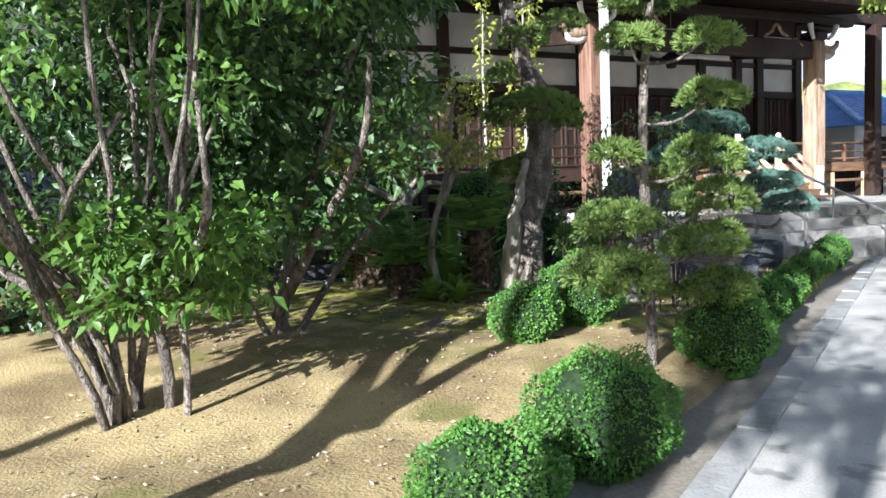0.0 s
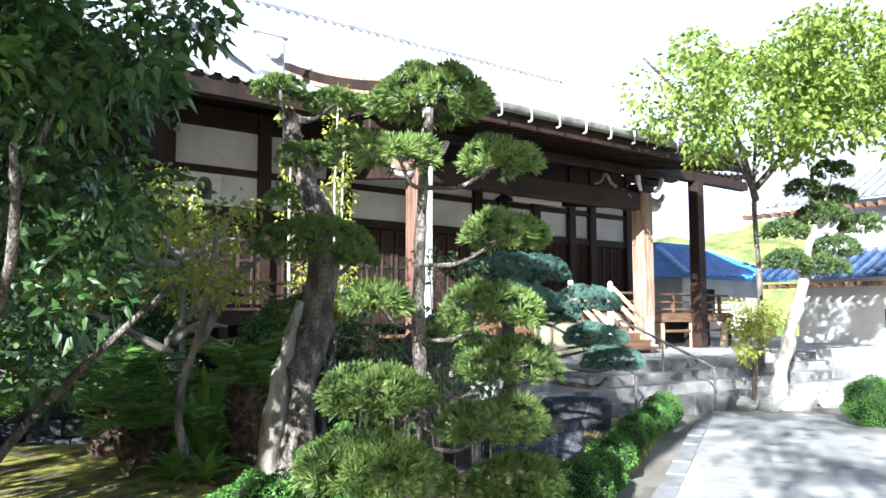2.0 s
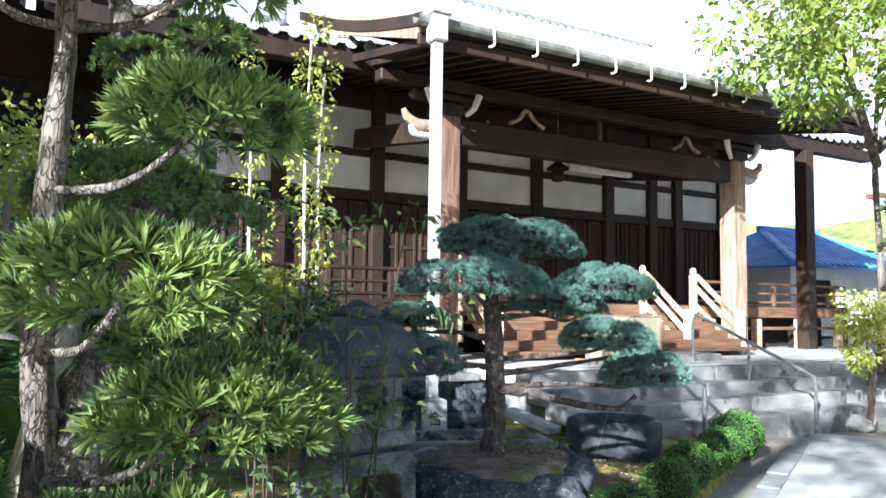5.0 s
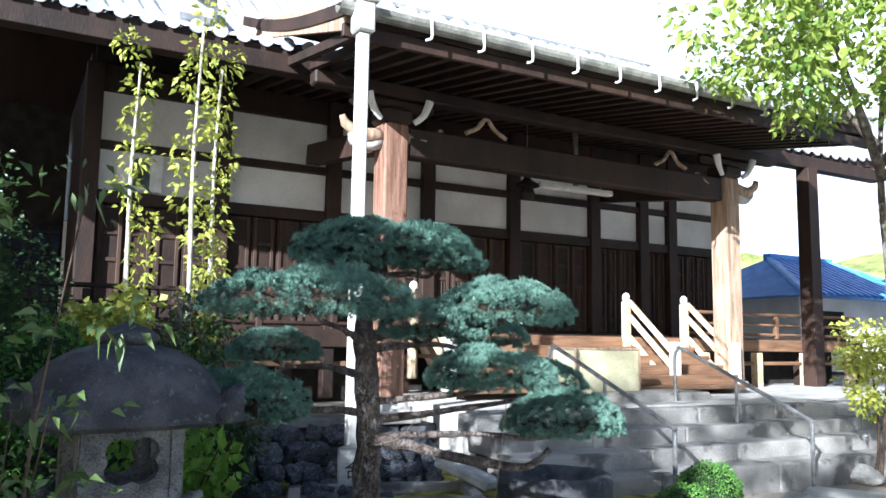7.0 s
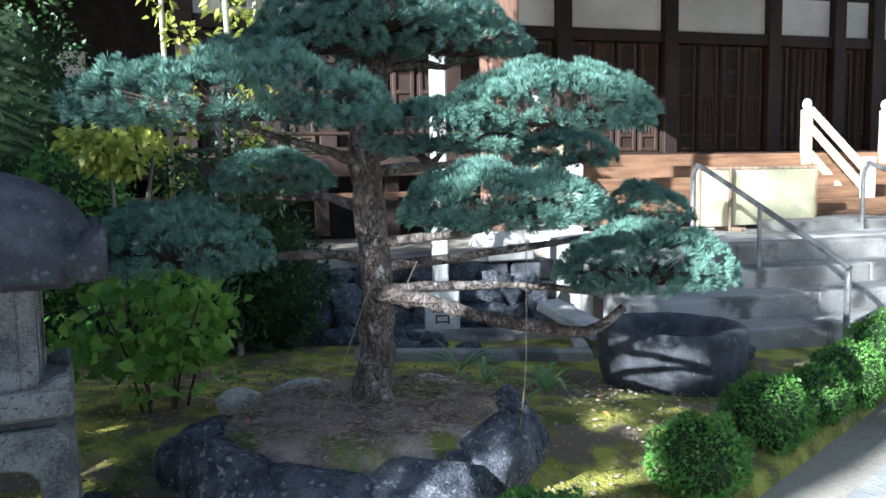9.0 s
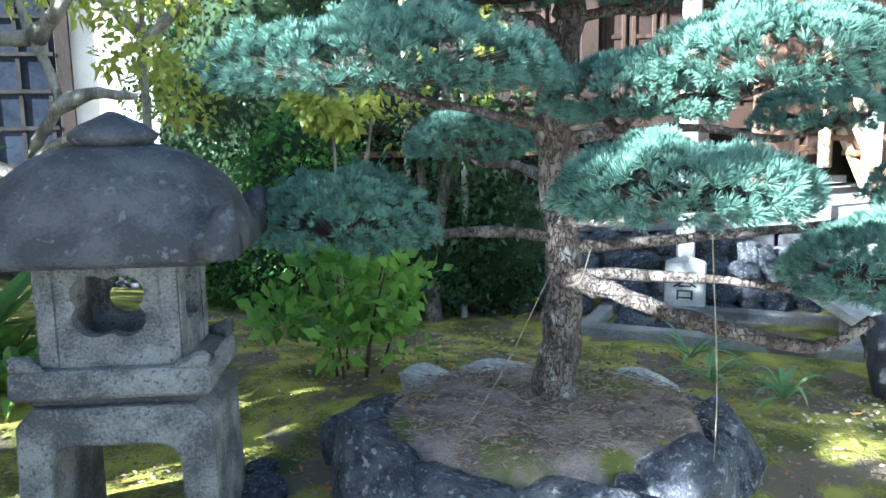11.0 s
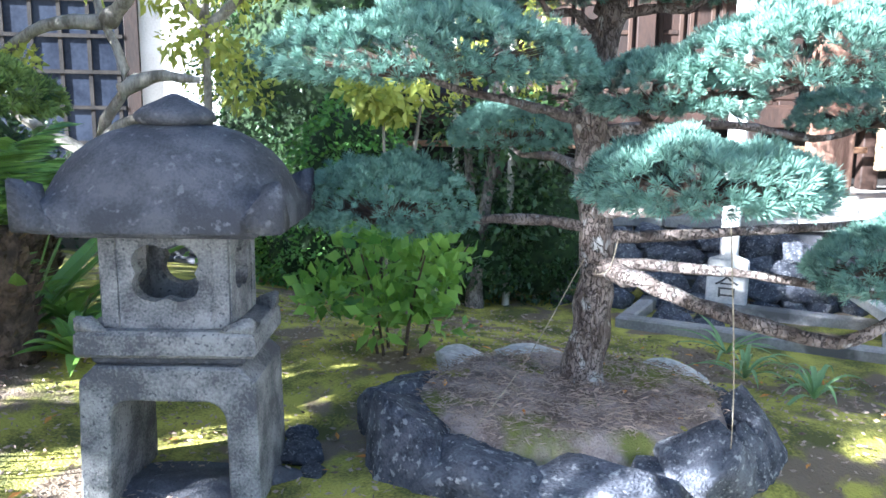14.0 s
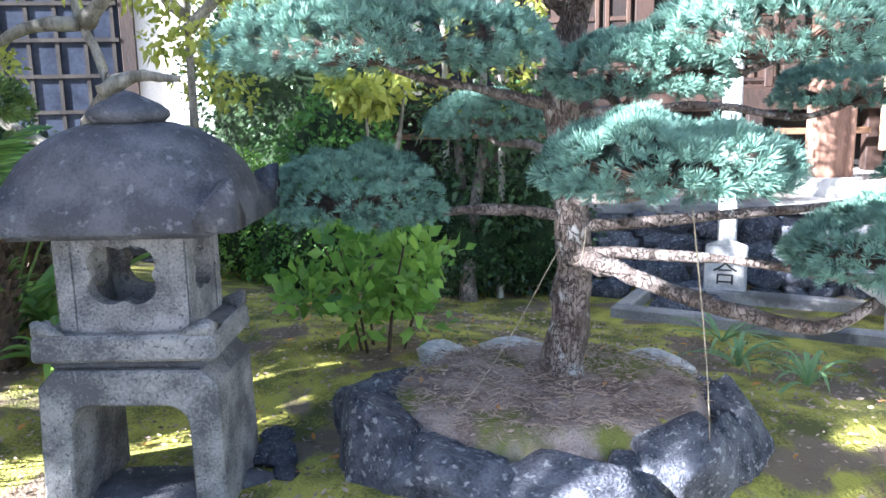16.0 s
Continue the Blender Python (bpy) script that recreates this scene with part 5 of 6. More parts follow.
leafy_tree("back_shrub", (0.98, 10.6, 0.12), [[(0, 0, 0), (0.05, 0, 0.5), (0.1, 0.05, 1.0), (0.15, 0, 1.6)], [(0.03, 0, 0), (-0.1, 0.1, 0.6), (-0.15, 0.1, 1.2)]], clumps((0.1, 0.1, 1.1), (0.6, 0.5, 0.55), 18, 0.2, 90, rng), 0.06, 0.28, M_LEAF, M_BARK, "dark evergreen shrub with a forked mossy trunk", 67, 0.07, "shrub")

# clipped hedge masses at the back of the bed
def hedge(name, c, r, n, size, material, label, seed):
    ob = thing(name, pose(*c), label, "hedge")
    rng = np.random.default_rng(seed)
    lv = put("leaves", leaf_mesh("leaves", clumps((0, 0, 0), r, 40, min(r) * 0.45, n // 40, rng, 1.0) + [((0, 0, 0), r, n)], size, 0.28, material, seed, 0.2, 0.25), ob)
    lv["kind"] = "stuff"
    # Solid core added behind the leaves, coloured as the shade in their gaps.
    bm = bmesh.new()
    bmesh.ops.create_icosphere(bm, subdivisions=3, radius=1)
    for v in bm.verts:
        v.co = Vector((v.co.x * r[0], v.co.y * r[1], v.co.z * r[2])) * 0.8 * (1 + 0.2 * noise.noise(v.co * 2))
    part("shade_core", bm, M_CORE, ob, "", True)
    return ob


hedge("ivy_hedge", (-1.7, 11.6, 1.5), (1.3, 0.7, 1.7), 5200, 0.06, M_LEAF, "tall dark green leafy hedge against the hall", 71)
hedge("low_green_bush", (-0.9, 10.35, 0.55), (0.62, 0.5, 0.5), 2200, 0.05, M_LEAFFRESH, "low rounded bright green bush", 72)
hedge("low_dark_bush", (-0.25, 10.3, 0.4), (0.5, 0.4, 0.4), 1800, 0.05, M_BOX, "low rounded dark green bush", 73)
hedge("back_low_bush", (0.75, 10.75, 0.5), (0.55, 0.35, 0.5), 1900, 0.05, M_LEAF, "low dark leafy bush before the retaining wall", 79)
hedge("back_low_bush", (1.25, 11.0, 0.62), (0.45, 0.28, 0.55), 1700, 0.045, M_LEAF, "low dark leafy bush before the retaining wall", 80)
hedge("rounded_camellia_bush", (0.42, 9.95, 1.12), (0.36, 0.32, 0.40), 1500, 0.05, M_BOX, "rounded dark green evergreen bush", 74)
for k, (x, y, s) in enumerate([(-3.5, 9.2, 0.9), (-4.4, 6.2, 1.1)]):
    hedge("back_bush", (x, y, s * 0.8), (s, s * 0.8, s), 2600, 0.07, M_LEAF, "dark green bush at the edge of the bed", 75 + k)


# clipped round azaleas along the path
def ball_shrub(x, y, r, seed):
    ob = thing("clipped_azalea", pose(x, y, bed_height(x, y) + r * 0.72), "clipped round green azalea beside the path", "shrub", "clipped azaleas along the path")
    rng = np.random.default_rng(seed)
    n = int(11000 * (r / 0.35) ** 2)
    P, d = shell_points((0, 0, 0), (r, r, r * 0.9), n, rng, 0.12)
    V, F = leaves_np(P, d + rng.normal(size=d.shape) * 0.55, 0.021, 0.36, rng, 0.1)
    lv = put("leaves", np_tris("leaves", V, F, M_BOX), ob)
    lv["kind"] = "stuff"
    # Inner ball added with the dark of the shaded interior as its colour.
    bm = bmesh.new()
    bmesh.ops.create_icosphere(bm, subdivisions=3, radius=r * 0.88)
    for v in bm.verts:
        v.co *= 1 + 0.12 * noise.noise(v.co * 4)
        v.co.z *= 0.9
    part("shade_core", bm, M_CORE, ob, "", True)


for k, (x, y, r) in enumerate([(0.12, 2.95, 0.30), (0.72, 3.75, 0.36), (0.52, 5.35, 0.24), (1.02, 6.0, 0.32), (1.90, 5.35, 0.32), (2.75, 6.85, 0.22), (3.08, 7.35, 0.21),
                               (3.45, 8.0, 0.21), (4.02, 8.95, 0.19), (4.40, 9.60, 0.20), (4.72, 10.05, 0.17), (4.98, 10.42, 0.2), (5.38, 11.0, 0.25)]):
    ball_shrub(x, y, r, 100 + k)
ball_shrub(8.25, 10.7, 0.36, 140)


# cycads with arching fronds
def cycad(x, y, h, n, length, seed, z=None):
    z = bed_height(x, y) if z is None else z
    ob = thing("cycad", pose(x, y, z), "cycad with a shaggy brown trunk and arching fronds", "cycad", "cycads")
    bm = bmesh.new()
    rng = np.random.default_rng(seed)
    limb(bm, [(0, 0, -0.05), (0, 0, h * 0.5), (0, 0, h)], 0.15, 0.12, 10, 12, 0.15, seed)
    part("trunk", bm, M_CYTRUNK, ob, "", True)
    P, D = [], []
    for k in range(260):
        a, zz = rng.random() * 6.28, rng.random() * h
        P.append((0.13 * math.cos(a), 0.13 * math.sin(a), zz))
        D.append((math.cos(a), math.sin(a), 0.9))
    V, F = leaves_np(np.array(P), np.array(D), 0.07, 0.25, rng, 0.0)
    put("shag", np_tris("shag", V, F, M_CYTRUNK), ob)["kind"] = "stuff"
    for k in range(n):
        a = 6.28 * k / n + rng.normal() * 0.15
        el = rng.uniform(0.35, 1.25)
        P, D = [], []
        L = length * rng.uniform(0.8, 1.1)
        for s in np.linspace(0.08, 1, 34):
            rad = L * s * math.cos(el) * (1 - 0.1 * s)
            zz = h + L * s * math.sin(el) - 0.5 * L * s * s * 0.9
            c = np.array([math.cos(a) * rad, math.sin(a) * rad, zz])
            for sd in (-1, 1):
                P.append(c)
                D.append((-math.sin(a) * sd + math.cos(a) * 0.45, math.cos(a) * sd + math.sin(a) * 0.45, 0.25))
        V, F = leaves_np(np.array(P), np.array(D), 0.15 * L / 0.7, 0.055, rng, 0.12)
        put("frond", np_tris("frond", V, F, M_CYCAD), ob)["kind"] = "stuff"


cycad(0.31, 7.76, 0.62, 20, 0.85, 201)
cycad(-0.86, 8.48, 0.42, 22, 1.0, 203)
cycad(-0.42, 7.55, 0.30, 18, 0.85, 204)


def strap_plant(x, y, n, length, width, seed, name, material, label, group, flop=1.0):
    ob = thing(name, pose(x, y, bed_height(x, y)), label, "plant", group)
    rng = np.random.default_rng(seed)
    for k in range(n):
        a, el = rng.random() * 6.28, rng.uniform(0.5, 1.35)
        L, V = length * rng.uniform(0.7, 1.2), []
        for s in np.linspace(0, 1, 9):
            rad = L * s * math.cos(el)
            zz = 0.02 + max(0.0, L * s * math.sin(el) - flop * 0.55 * L * s * s)
            w = width * (1 - s ** 3) * (0.5 + 0.5 * min(1, s * 4))
            c = np.array([math.cos(a) * rad, math.sin(a) * rad, zz])
            sd = np.array([-math.sin(a), math.cos(a), 0])
            V += [c - sd * w, c + np.array([0, 0, -w * 0.5]), c + sd * w]
        F = [(3 * i + j, 3 * i + j + 1, 3 * i + j + 4, 3 * i + j + 3) for i in range(8) for j in range(2)]
        put("blade", mesh_of("blade", V, F, material), ob)


strap_plant(3.0, 9.95, 14, 0.42, 0.012, 1, "iris_clump", M_LIME, "drooping strap-leaved iris by the pond", "iris clumps", 1.2)
strap_plant(3.35, 9.75, 12, 0.45, 0.013, 2, "iris_clump", M_LIME, "drooping strap-leaved iris by the pond", "iris clumps", 1.4)
strap_plant(2.75, 10.5, 12, 0.40, 0.012, 3, "iris_clump", M_LIME, "drooping strap-leaved iris by the pond", "iris clumps", 0.8)
for k, (x, y) in enumerate([(-0.15, 7.25), (0.08, 7.1), (0.12, 8.2), (-0.4, 8.3), (0.05, 7.5), (0.62, 8.25), (0.3, 8.45)]):
    strap_plant(x, y, 22, 0.42, 0.04, 10 + k, "aspidistra_clump", M_CYCAD, "clump of broad glossy green leaves", "broad-leaved clumps", 0.9)

strap_plant(-0.05, 8.02, 16, 1.15, 0.06, 30, "tall_leaf_clump", M_CYCAD, "tall clump of broad upright green leaves", "", 0.35)
strap_plant(0.56, 7.98, 20, 0.40, 0.04, 31, "aspidistra_clump", M_CYCAD, "clump of broad glossy green leaves", "broad-leaved clumps", 0.9)

rf = random.Random(3)
leaf_flat = [mesh_of("leaf", [(-0.03, 0, 0.002), (0, -0.012, 0.006), (0.035, 0, 0.003), (0, 0.013, 0.007)], [(0, 1, 2), (0, 2, 3)], M_ORANGE)]
litter = tagged(new("fallen_leaves"), "scattered orange and brown fallen leaves on the moss", "fallen leaves", kind="stuff")
for k in range(150):
    x, y = rf.uniform(0.4, 4.0), rf.uniform(6.5, 10.6)
    if (Vector((x, y)) - EDGE_P).dot(EDGE_N) > 0.1:
        put("leaf", leaf_flat[0], litter, m=pose(x, y, bed_height(x, y) + 0.015, rf.uniform(-20, 20), rf.uniform(-20, 20), rf.uniform(0, 360)) @ Matrix.Scale(rf.uniform(0.5, 1.0), 4))

# ---------------- right-hand side: maple, small tree, buildings ----------------
rng = np.random.default_rng(20)
leafy_tree("maple_tree", (8.9, 14.3, 0.7), [[(0, 0, 0), (0.02, 0, 1.5), (0.0, 0.05, 3.0), (0.1, 0, 4.6)], [(0, 0, 2.9), (-0.9, -1.0, 3.7), (-2.0, -2.4, 4.2)], [(0, 0, 3.1), (0.5, -1.0, 4.0), (1.0, -2.2, 4.6)], [(0, 0.05, 3.3), (-1.2, -0.3, 4.3), (-2.4, -0.6, 5.2)]],
           clumps((-0.9, -1.9, 4.3), (2.2, 1.9, 1.1), 66, 0.45, 160, rng) + clumps((1.2, -2.2, 4.6), (1.8, 1.6, 1.2), 40, 0.45, 150, rng), 0.11, 0.34, M_LEAFMAPLE, M_BARK, "maple with a thin grey trunk and sunlit yellow-green crown", 301, 0.075)
pads = [(8.55, 12.9, 2.30, 0.34), (9.15, 12.8, 2.20, 0.36), (9.60, 13.1, 2.55, 0.38), (8.75, 13.2, 2.85, 0.36), (9.30, 13.0, 3.10, 0.40), (9.75, 13.3, 3.45, 0.36), (9.05, 13.1, 3.55, 0.30), (10.1, 13.1, 2.95, 0.34), (9.45, 12.9, 3.85, 0.30)]
cloud_tree("small_garden_tree", (8.32, 13.0, 0.05), [(8.42, 13.0, 0.5), (8.62, 13.0, 1.2), (8.85, 13.0, 1.85), (9.05, 13.05, 2.6), (9.35, 13.05, 3.3)], 0.14, 0.05, pads, M_NANDINA, M_BARKWHITE,
           "small layered garden tree with a pale leaning trunk", 0.10, 0.018, 12, 12, 0.38)
rng = np.random.default_rng(22)
leafy_tree("yellow_bush", (7.95, 13.1, 0.05), [[(0, 0, 0), (0.05, 0, 0.5), (0, 0, 1.2)], [(0.05, 0, 0), (0.15, 0.05, 0.6), (0.2, 0, 1.3)]], clumps((0.05, 0, 1.1), (0.42, 0.36, 0.65), 24, 0.2, 70, rng), 0.07, 0.3, M_LEAFYEL, M_TWIG, "upright bush with sunlit yellow-green leaves", 303, 0.03, "shrub")
for k, (x, y, r) in enumerate([(8.3, 9.6, 0.4), (8.0, 12.7, 0.25), (8.5, 12.75, 0.3), (8.9, 13.2, 0.32), (7.75, 13.0, 0.22), (9.3, 13.0, 0.26)]):
    rock_at(x, y, 0.05, r, r * 0.8, r * 0.6, k, k * 70, "pale sunlit boulder beside the path", "path_boulder", "boulders by the path", pale_me)

blue = thing("blue_roofed_building", TM @ pose(23.6, 16.4, 0.9), "small white-walled building with a bright blue tiled hip roof", "building")
part("wall", box(-2.2, 2.2, -1.6, 1.6, 0, 1.75, 0.01), M_WHITE, blue, "white plaster wall")
part("lattice_window", box(-1.8, -0.6, -1.66, -1.602, 0.6, 1.4, 0.004), M_DARK, blue, "dark lattice window")
bm = bmesh.new()
ev = [bm.verts.new(p) for p in ((-2.9, -2.3, 1.72), (2.9, -2.3, 1.72), (2.9, 2.3, 1.72), (-2.9, 2.3, 1.72))]
tp = [bm.verts.new(p) for p in ((-1.2, 0, 2.85), (1.2, 0, 2.85))]
for f in ((ev[0], ev[1], tp[1], tp[0]), (ev[1], ev[2], tp[1]), (ev[2], ev[3], tp[0], tp[1]), (ev[3], ev[0], tp[0]), (ev[3], ev[2], ev[1], ev[0])):
    bm.faces.new(f)
part("roof", bm, M_BLUETILE, blue, "bright blue tiled hip roof")
part("ridge", beam((-1.3, 0, 2.88), (1.3, 0, 2.88), 0.22, 0.16), M_BLUETILE, blue)
for s, e in (((-1.2, 0, 2.86), (-2.9, -2.3, 1.78)), ((1.2, 0, 2.86), (2.9, -2.3, 1.78))):
    part("hip", beam(s, e, 0.16, 0.1), M_BLUETILE, blue)
for k in range(21):
    x = -2.75 + 0.275 * k
    t = min(1.0, (2.9 - abs(x)) / 1.7)
    part("roof_tile", beam((x, -2.32, 1.75), (x, -2.3 + 2.3 * t, 1.75 + 1.13 * t), 0.09, 0.06, 0), M_BLUETILE, blue)

wing = thing("gate_building", TM @ pose(22.8, 8.0, 0.1), "white-walled building with grey tiled double roof beside the yard", "building")
part("wall", box(0, 7, 0, 4, 0, 2.45, 0.01), M_WHITE, wing, "white plaster wall")
# Openings are flat dark panels with the shade inside put into colour.
part("doorway", box(-0.02, 0.05, 0.5, 1.7, 0, 1.55, 0.004), M_DARK, wing, "open doorway as a dark panel, its inner shade in the colour")
part("doorway", box(0.3, 2.2, -0.03, 0.02, 0, 1.7, 0.004), M_DARK, wing, "open doorway as a dark panel, its inner shade in the colour")
part("upper_wall", box(1.0, 7, 1.0, 4, 2.9, 4.6, 0.01), M_WHITE, wing, "white plaster wall")
for nm, x0, y0, z0, x1, z1 in (("lower_roof", -0.9, -0.9, 2.35, 1.1, 3.2), ("upper_roof", 0.1, 0.1, 4.5, 3.0, 5.9)):
    bm = bmesh.new()
    v = [bm.verts.new(p) for p in ((x0, y0, z0), (8, y0, z0), (8, x1, z1), (x1, x1, z1), (x0, 5, z0), (x1, 5, z1))]
    bm.faces.new((v[0], v[1], v[2], v[3])), bm.faces.new((v[0], v[3], v[5], v[4]))
    bmesh.ops.solidify(bm, geom=bm.faces[:], thickness=0.14)
    tile = M_BLUEGREY if nm == "lower_roof" else M_TILE
    rf_ = part(nm, bm, tile, wing, "blue tiled roof" if nm == "lower_roof" else "grey tiled roof")
    for k in range(int((8 - x0) / 0.3)):
        x = x0 + 0.15 + 0.3 * k
        t = min(1.0, (x - x0) / (x1 - x0))
        part("roof_tile", beam((x, y0 - 0.03, z0 + 0.06), (x, y0 + (x1 - y0) * t, z0 + 0.06 + (z1 - z0) * t), 0.11, 0.08, 0), tile, rf_)
    for k in range(19):
        y = y0 + 0.15 + 0.3 * k
        t = min(1.0, (y - y0) / (x1 - y0))
        part("roof_tile", beam((x0 - 0.03, y, z0 + 0.06), (x0 + (x1 - x0) * t, y, z0 + 0.06 + (z1 - z0) * t), 0.11, 0.08, 0), tile, rf_)
        part("rafter_end", box(x0 + 0.05, x0 + 0.5, y - 0.05, y + 0.05, z0 - 0.22, z0 - 0.1, 0), M_STAIR, rf_)

# left wing behind the garden
lw = thing("side_wing", TM @ pose(-2.2, 12.2, 0.3), "dark timber side wing with lattice windows", "building")
# Wall kept near-black: deep shade under the eaves is put into its colour.
part("wall", box(-6, 7.75, 4.6, 4.8, 0, 4.9, 0.01), M_DARK, lw, "dark timber wall with the deep eave shade in its colour")
for k in range(7):
    x = -5 + k * 1.9
    w = part("window", box(x, x + 1.3, 4.55, 4.598, 1.3, 2.9, 0.004), M_GLASS, lw, "pale paned window")
    for j in range(5):
        part("muntin", box(x + 0.26 * j - 0.015 + 0.1, x + 0.26 * j + 0.115, 4.53, 4.549, 1.3, 2.9, 0), M_WOOD, w)
    for j in range(5):
        part("muntin", box(x, x + 1.3, 4.51, 4.529, 1.35 + 0.36 * j, 1.38 + 0.36 * j, 0), M_WOOD, w)
    part("lower_panel", box(x, x + 1.3, 4.55, 4.598, 0.2, 1.25, 0.004), M_WHITE, lw, "white lower panel")
    part("white_panel", box(x + 1.35, x + 1.8, 4.55, 4.598, 0.8, 3.0, 0.004), M_WHITE, lw)
zz_w = roof(lw, -6.5, 5.6, 3.4, 3.9, 7.0, 6.0, 0.2, 0.27, 0.14, 0.0)
house = thing("neighbour_house", pose(-7.2, 11.2, 0.0, 0, 0, 45), "dark house with gridded windows and white wall behind the garden", "building")
part("wall", box(-3, 3, 0, 3, 0, 4.5, 0.01), M_WHITE, house, "white plaster wall")
for x0 in (-2.4, -0.2):
    w = part("window", box(x0, x0 + 1.9, -0.05, -0.002, 0.5, 3.4, 0.004), M_GLASS, house, "grey gridded window")
    for j in range(6):
        part("muntin", box(x0 + 0.36 * j, x0 + 0.36 * j + 0.05, -0.075, -0.051, 0.5, 3.4, 0), M_DARK, w)
    for j in range(7):
        part("muntin", box(x0, x0 + 1.9, -0.095, -0.076, 0.5 + 0.47 * j, 0.55 + 0.47 * j, 0), M_DARK, w)
    part("corner_post", box(x0 + 1.92, x0 + 2.1, -0.08, -0.002, 0, 4.2, 0.004), M_WOOD, house)
part("roof", box(-3.6, 3.6, -0.9, 3.6, 4.5, 4.7, 0.02), M_TILE, house, "grey roof")

# wooded hillside behind
def hill_place(u, v):
    r = 55 + 60 * v
    a = radians(20 + 120 * u)
    return (r * math.cos(a), r * math.sin(a), -1 + 20 * smooth(v * 1.1) * (0.7 + 0.4 * noise.noise(Vector((u * 6, v * 2, 0)))) + 1.6 * noise.noise(Vector((u * 60, v * 30, 2))))


tagged(put("hillside", grid_mesh("hillside", list(np.linspace(0, 1, 90)), list(np.linspace(0, 1, 24)), hill_place, M_HILL)), "sunlit yellow-green wooded hillside behind the temple", "hill", kind="structure")

# feathery nandina between the path and the lantern
rng = np.random.default_rng(30)
for x, y, n in ((1.62, 6.25, 6), (1.30, 6.1, 6), (1.05, 6.9, 5), (1.9, 6.55, 5)):
    st, bl = [], []
    for k in range(n):
        a, s = rng.uniform(0, 6.28), rng.uniform(0.02, 0.1)
        tx, ty, h = math.cos(a) * rng.uniform(0.05, 0.3), math.sin(a) * rng.uniform(0.05, 0.3), rng.uniform(0.8, 1.6)
        st.append([(math.cos(a) * s, math.sin(a) * s, 0), (tx * 0.5, ty * 0.5, h * 0.5), (tx, ty, h)])
        for f in (0.5, 0.76, 1.0):
            bl.append(((tx * f + rng.normal() * 0.07, ty * f + rng.normal() * 0.07, h * f), (0.17, 0.17, 0.05), 22))
    tagged(leafy_tree("nandina", (x, y, bed_height(x, y)), st, bl, 0.06, 0.18, M_NANDINA, M_TWIG, "slender nandina with thin stems and feathery leaves", 500 + int(x * 100), 0.008, "shrub"), group="nandinas")
# tall sparse tree behind the start of the walk
rng = np.random.default_rng(33)
leafy_tree("unseen_tall_tree", (0.2, -4.0, -0.03), [[(0, 0, 0), (0.1, 0, 2.5), (0, 0.1, 5.0), (0.1, 0, 7.6)], [(0, 0, 4.2), (1.0, 0.4, 5.2), (1.9, 0.6, 6.0)], [(0, 0, 4.6), (-1.0, -0.2, 5.6), (-1.8, -0.3, 6.4)]],
           clumps((-0.1, 0.6, 6.2), (2.1, 2.0, 1.6), 46, 0.5, 70, rng, 0.9), 0.13, 0.3, M_LEAF, M_BARK, "tall sparse evergreen tree beside the path", 520, 0.16)
# fine litter on the bed
rng = np.random.default_rng(34)
P, D = [], []
while len(P) < 9000:
    x, y = (rng.uniform(0.0, 4.2), rng.uniform(6.6, 10.6)) if len(P) > 1800 else (rng.uniform(-2.2, 2.0), rng.uniform(3.0, 7.0))
    if (Vector((x, y)) - EDGE_P).dot(EDGE_N) > 0.08:
        P.append((x, y, bed_height(x, y) + 0.012))
        D.append((rng.normal(), rng.normal(), rng.uniform(0.0, 0.35)))
V, F = leaves_np(np.array(P), np.array(D), 0.028, 0.2, rng, 0.0)
tagged(put("leaf_litter", np_tris("leaf_litter", V, F, M_LITTER)), "fine brown litter scattered on the bed", "litter", kind="stuff")
P, D = [], []
for _ in range(5000):
    a, q = rng.uniform(0, 6.28), math.sqrt(rng.random())
    u, v = 0.60 * q * math.cos(a), 0.48 * q * math.sin(a)
    x, y = MOUND.x + 0.79 * u - 0.61 * v, MOUND.y + 0.61 * u + 0.79 * v
    P.append((x, y, bed_height(x, y) + 0.02))
    D.append((rng.normal(), rng.normal(), rng.uniform(0.0, 0.3)))
V, F = leaves_np(np.array(P), np.array(D), 0.034, 0.06, rng, 0.0)
tagged(put("needle_litter", np_tris("needle_litter", V, F, M_LITTER)), "dry brown needles lying on the mound", "litter", kind="stuff")

# Out-of-view tree, added so that its shadow falls on the stone steps.
rng = np.random.default_rng(36)
leafy_tree("unseen_tall_tree", (-2.6, -2.6, -0.03), [[(0, 0, 0), (-0.1, 0, 3.0), (0, 0.1, 6.0), (0.1, 0, 9.0)], [(0, 0, 5.5), (0.9, 0.4, 6.8), (1.6, 0.5, 7.8)], [(0, 0, 6.0), (-0.9, -0.2, 7.0), (-1.6, -0.3, 8.0)]],
           clumps((0.2, 0.4, 8.0), (2.2, 1.7, 1.3), 50, 0.5, 90, rng, 0.9), 0.13, 0.3, M_LEAF, M_BARK, "tall evergreen tree added out of view to shade the stone steps", 521, 0.17)

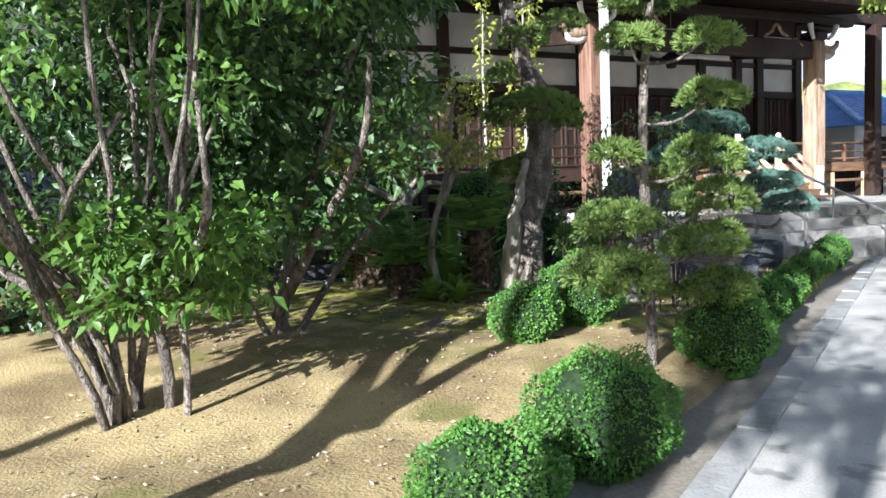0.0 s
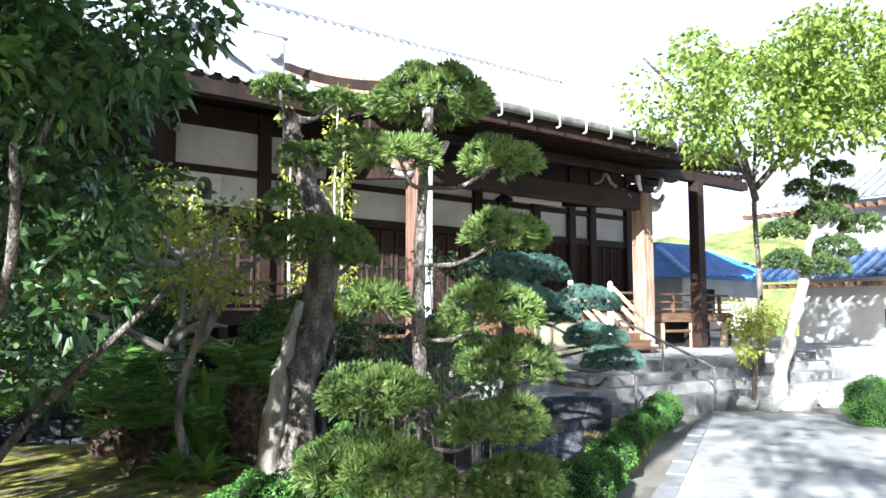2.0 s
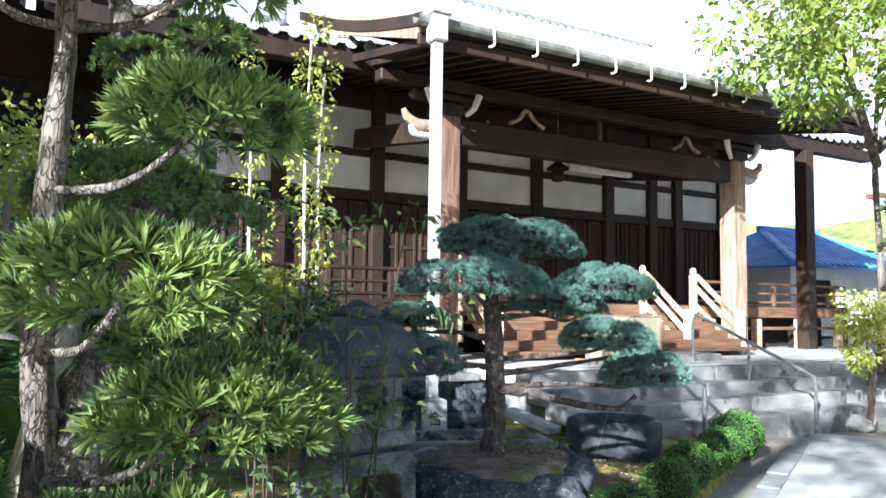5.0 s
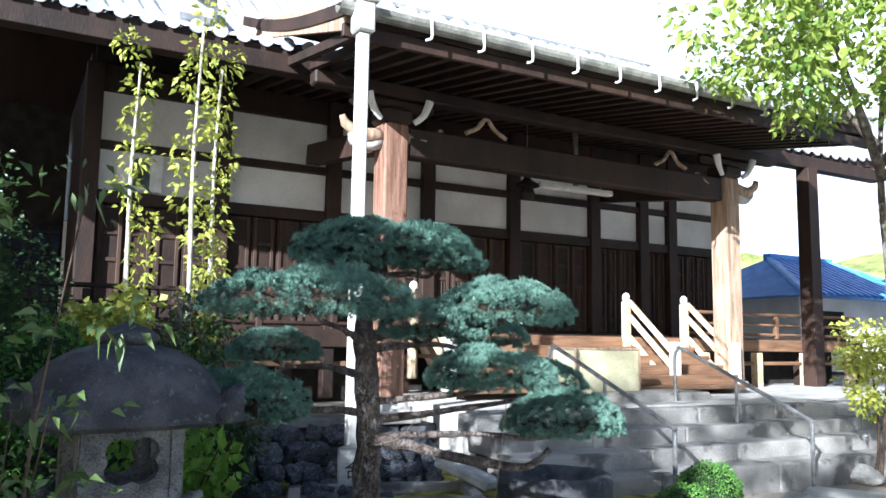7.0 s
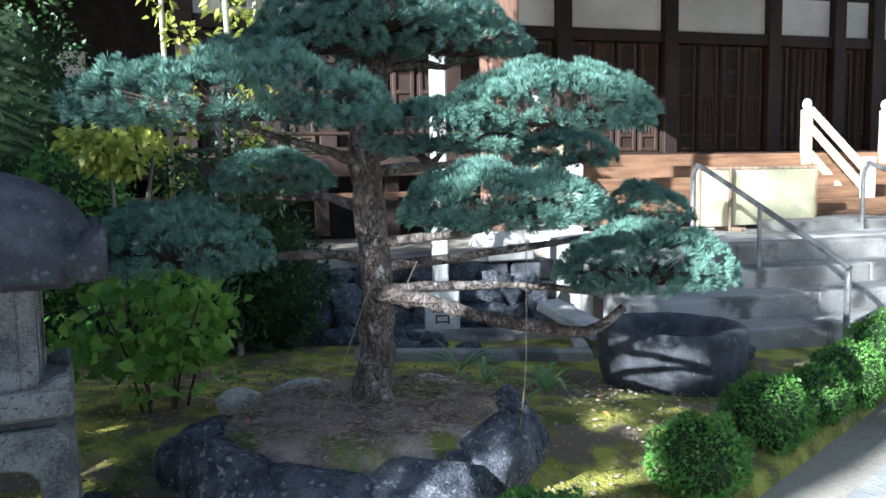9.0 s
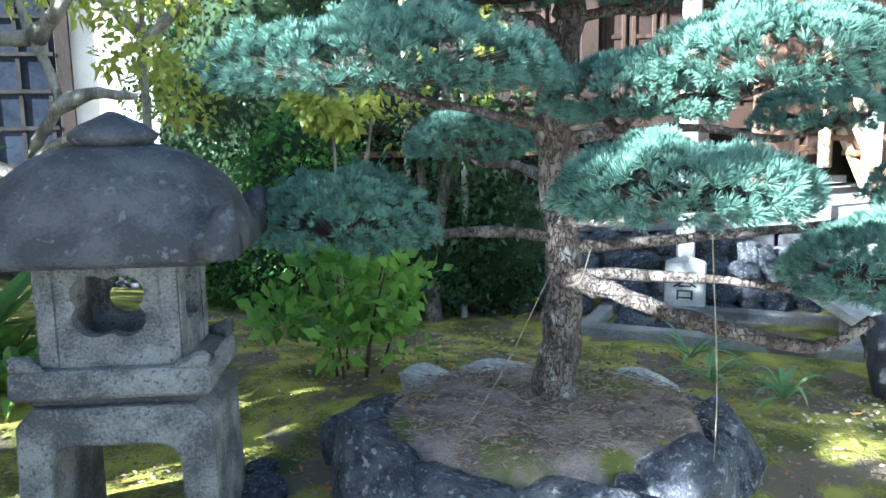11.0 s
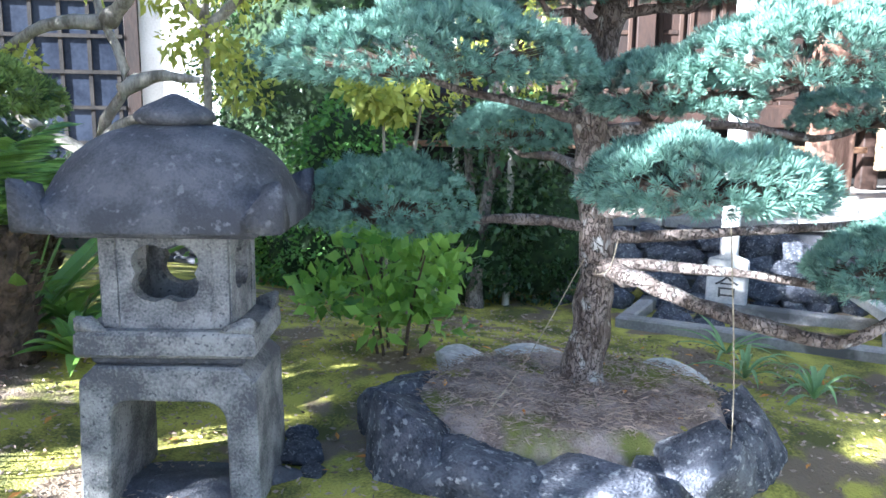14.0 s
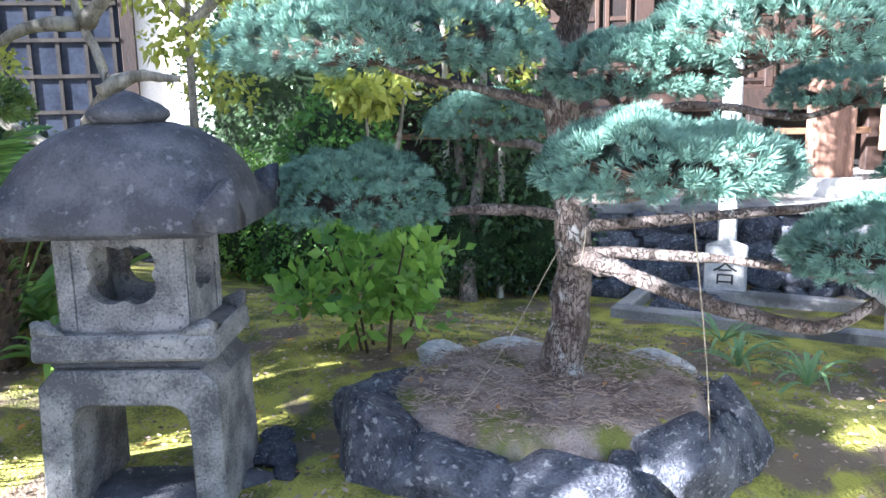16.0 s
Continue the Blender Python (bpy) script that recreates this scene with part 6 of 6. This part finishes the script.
# Added tree, never in view: its crown keeps the sun off the lantern.
rng = np.random.default_rng(37)
leafy_tree("unseen_shade_tree", (-2.7, 0.3, 0.0), [[(0, 0, 0), (0.1, 0.1, 1.5), (0.5, 0.3, 2.8), (1.0, 0.5, 3.9)], [(0.2, 0.1, 1.8), (0.0, 0.9, 2.9), (0.6, 1.6, 3.6)], [(0.2, 0.1, 1.6), (-0.6, 0.2, 2.8), (-0.9, 0.4, 3.8)]],
           clumps((0.85, 1.0, 4.1), (0.5, 1.0, 0.75), 46, 0.30, 140, rng) + clumps((1.5, 1.0, 3.9), (0.5, 1.0, 0.4), 3, 0.24, 90, rng), 0.10, 0.30, M_LEAF, M_BARK, "spreading evergreen tree added out of view to shade the lantern", 522, 0.12)
# Added out of view so that the tops of the left shrubs fall dark.
rng = np.random.default_rng(39)
leafy_tree("unseen_shade_tree", (-5.7, -2.3, -0.03), [[(0, 0, 0), (0.1, 0.1, 1.5), (0.1, 0.0, 3.6), (0.1, 0.1, 6.6)], [(0.1, 0.1, 3.4), (0.6, 0.3, 4.8), (0.8, 0.4, 5.8)]],
           clumps((0.15, 0.1, 6.2), (1.1, 1.1, 0.8), 22, 0.38, 100, rng), 0.10, 0.28, M_LEAF, M_BARK, "spreading evergreen tree added out of view to shade the shrub tops", 524, 0.13)
# Another unseen tree, added to shade the near part of the path.
rng = np.random.default_rng(38)
leafy_tree("unseen_shade_tree", (-2.9, -4.2, -0.03), [[(0, 0, 0), (0.1, 0.1, 1.5), (0.4, 0.3, 3.0), (0.5, 0.5, 4.4)], [(0.2, 0.1, 2.0), (0.8, 0.9, 3.2), (1.3, 1.3, 4.2)]],
           clumps((0.6, 0.8, 4.4), (1.6, 1.5, 0.8), 34, 0.42, 110, rng), 0.10, 0.28, M_LEAF, M_BARK, "spreading evergreen tree added out of view to shade the path", 523, 0.12)


# bright hazy sky low behind the hill
def haze_place(u, v):
    a = radians(-5 + 160 * u)
    return (420 * math.cos(a), 420 * math.sin(a), -20 + 330 * v)


M_HAZE = bpy.data.materials.new("bright_haze")
M_HAZE.use_nodes = True
hb_ = M_HAZE.node_tree.nodes["Principled BSDF"]
hb_.inputs["Base Color"].default_value = (0, 0, 0, 1)
hb_.inputs["Emission Color"].default_value = (0.93, 0.97, 1.0, 1)
hb_.inputs["Emission Strength"].default_value = 0.42
tagged(put("backdrop", grid_mesh("backdrop", list(np.linspace(0, 1, 24)), [0, 0.5, 1], haze_place, M_HAZE)), "bright white hazy sky behind the hill", "sky", kind="structure")
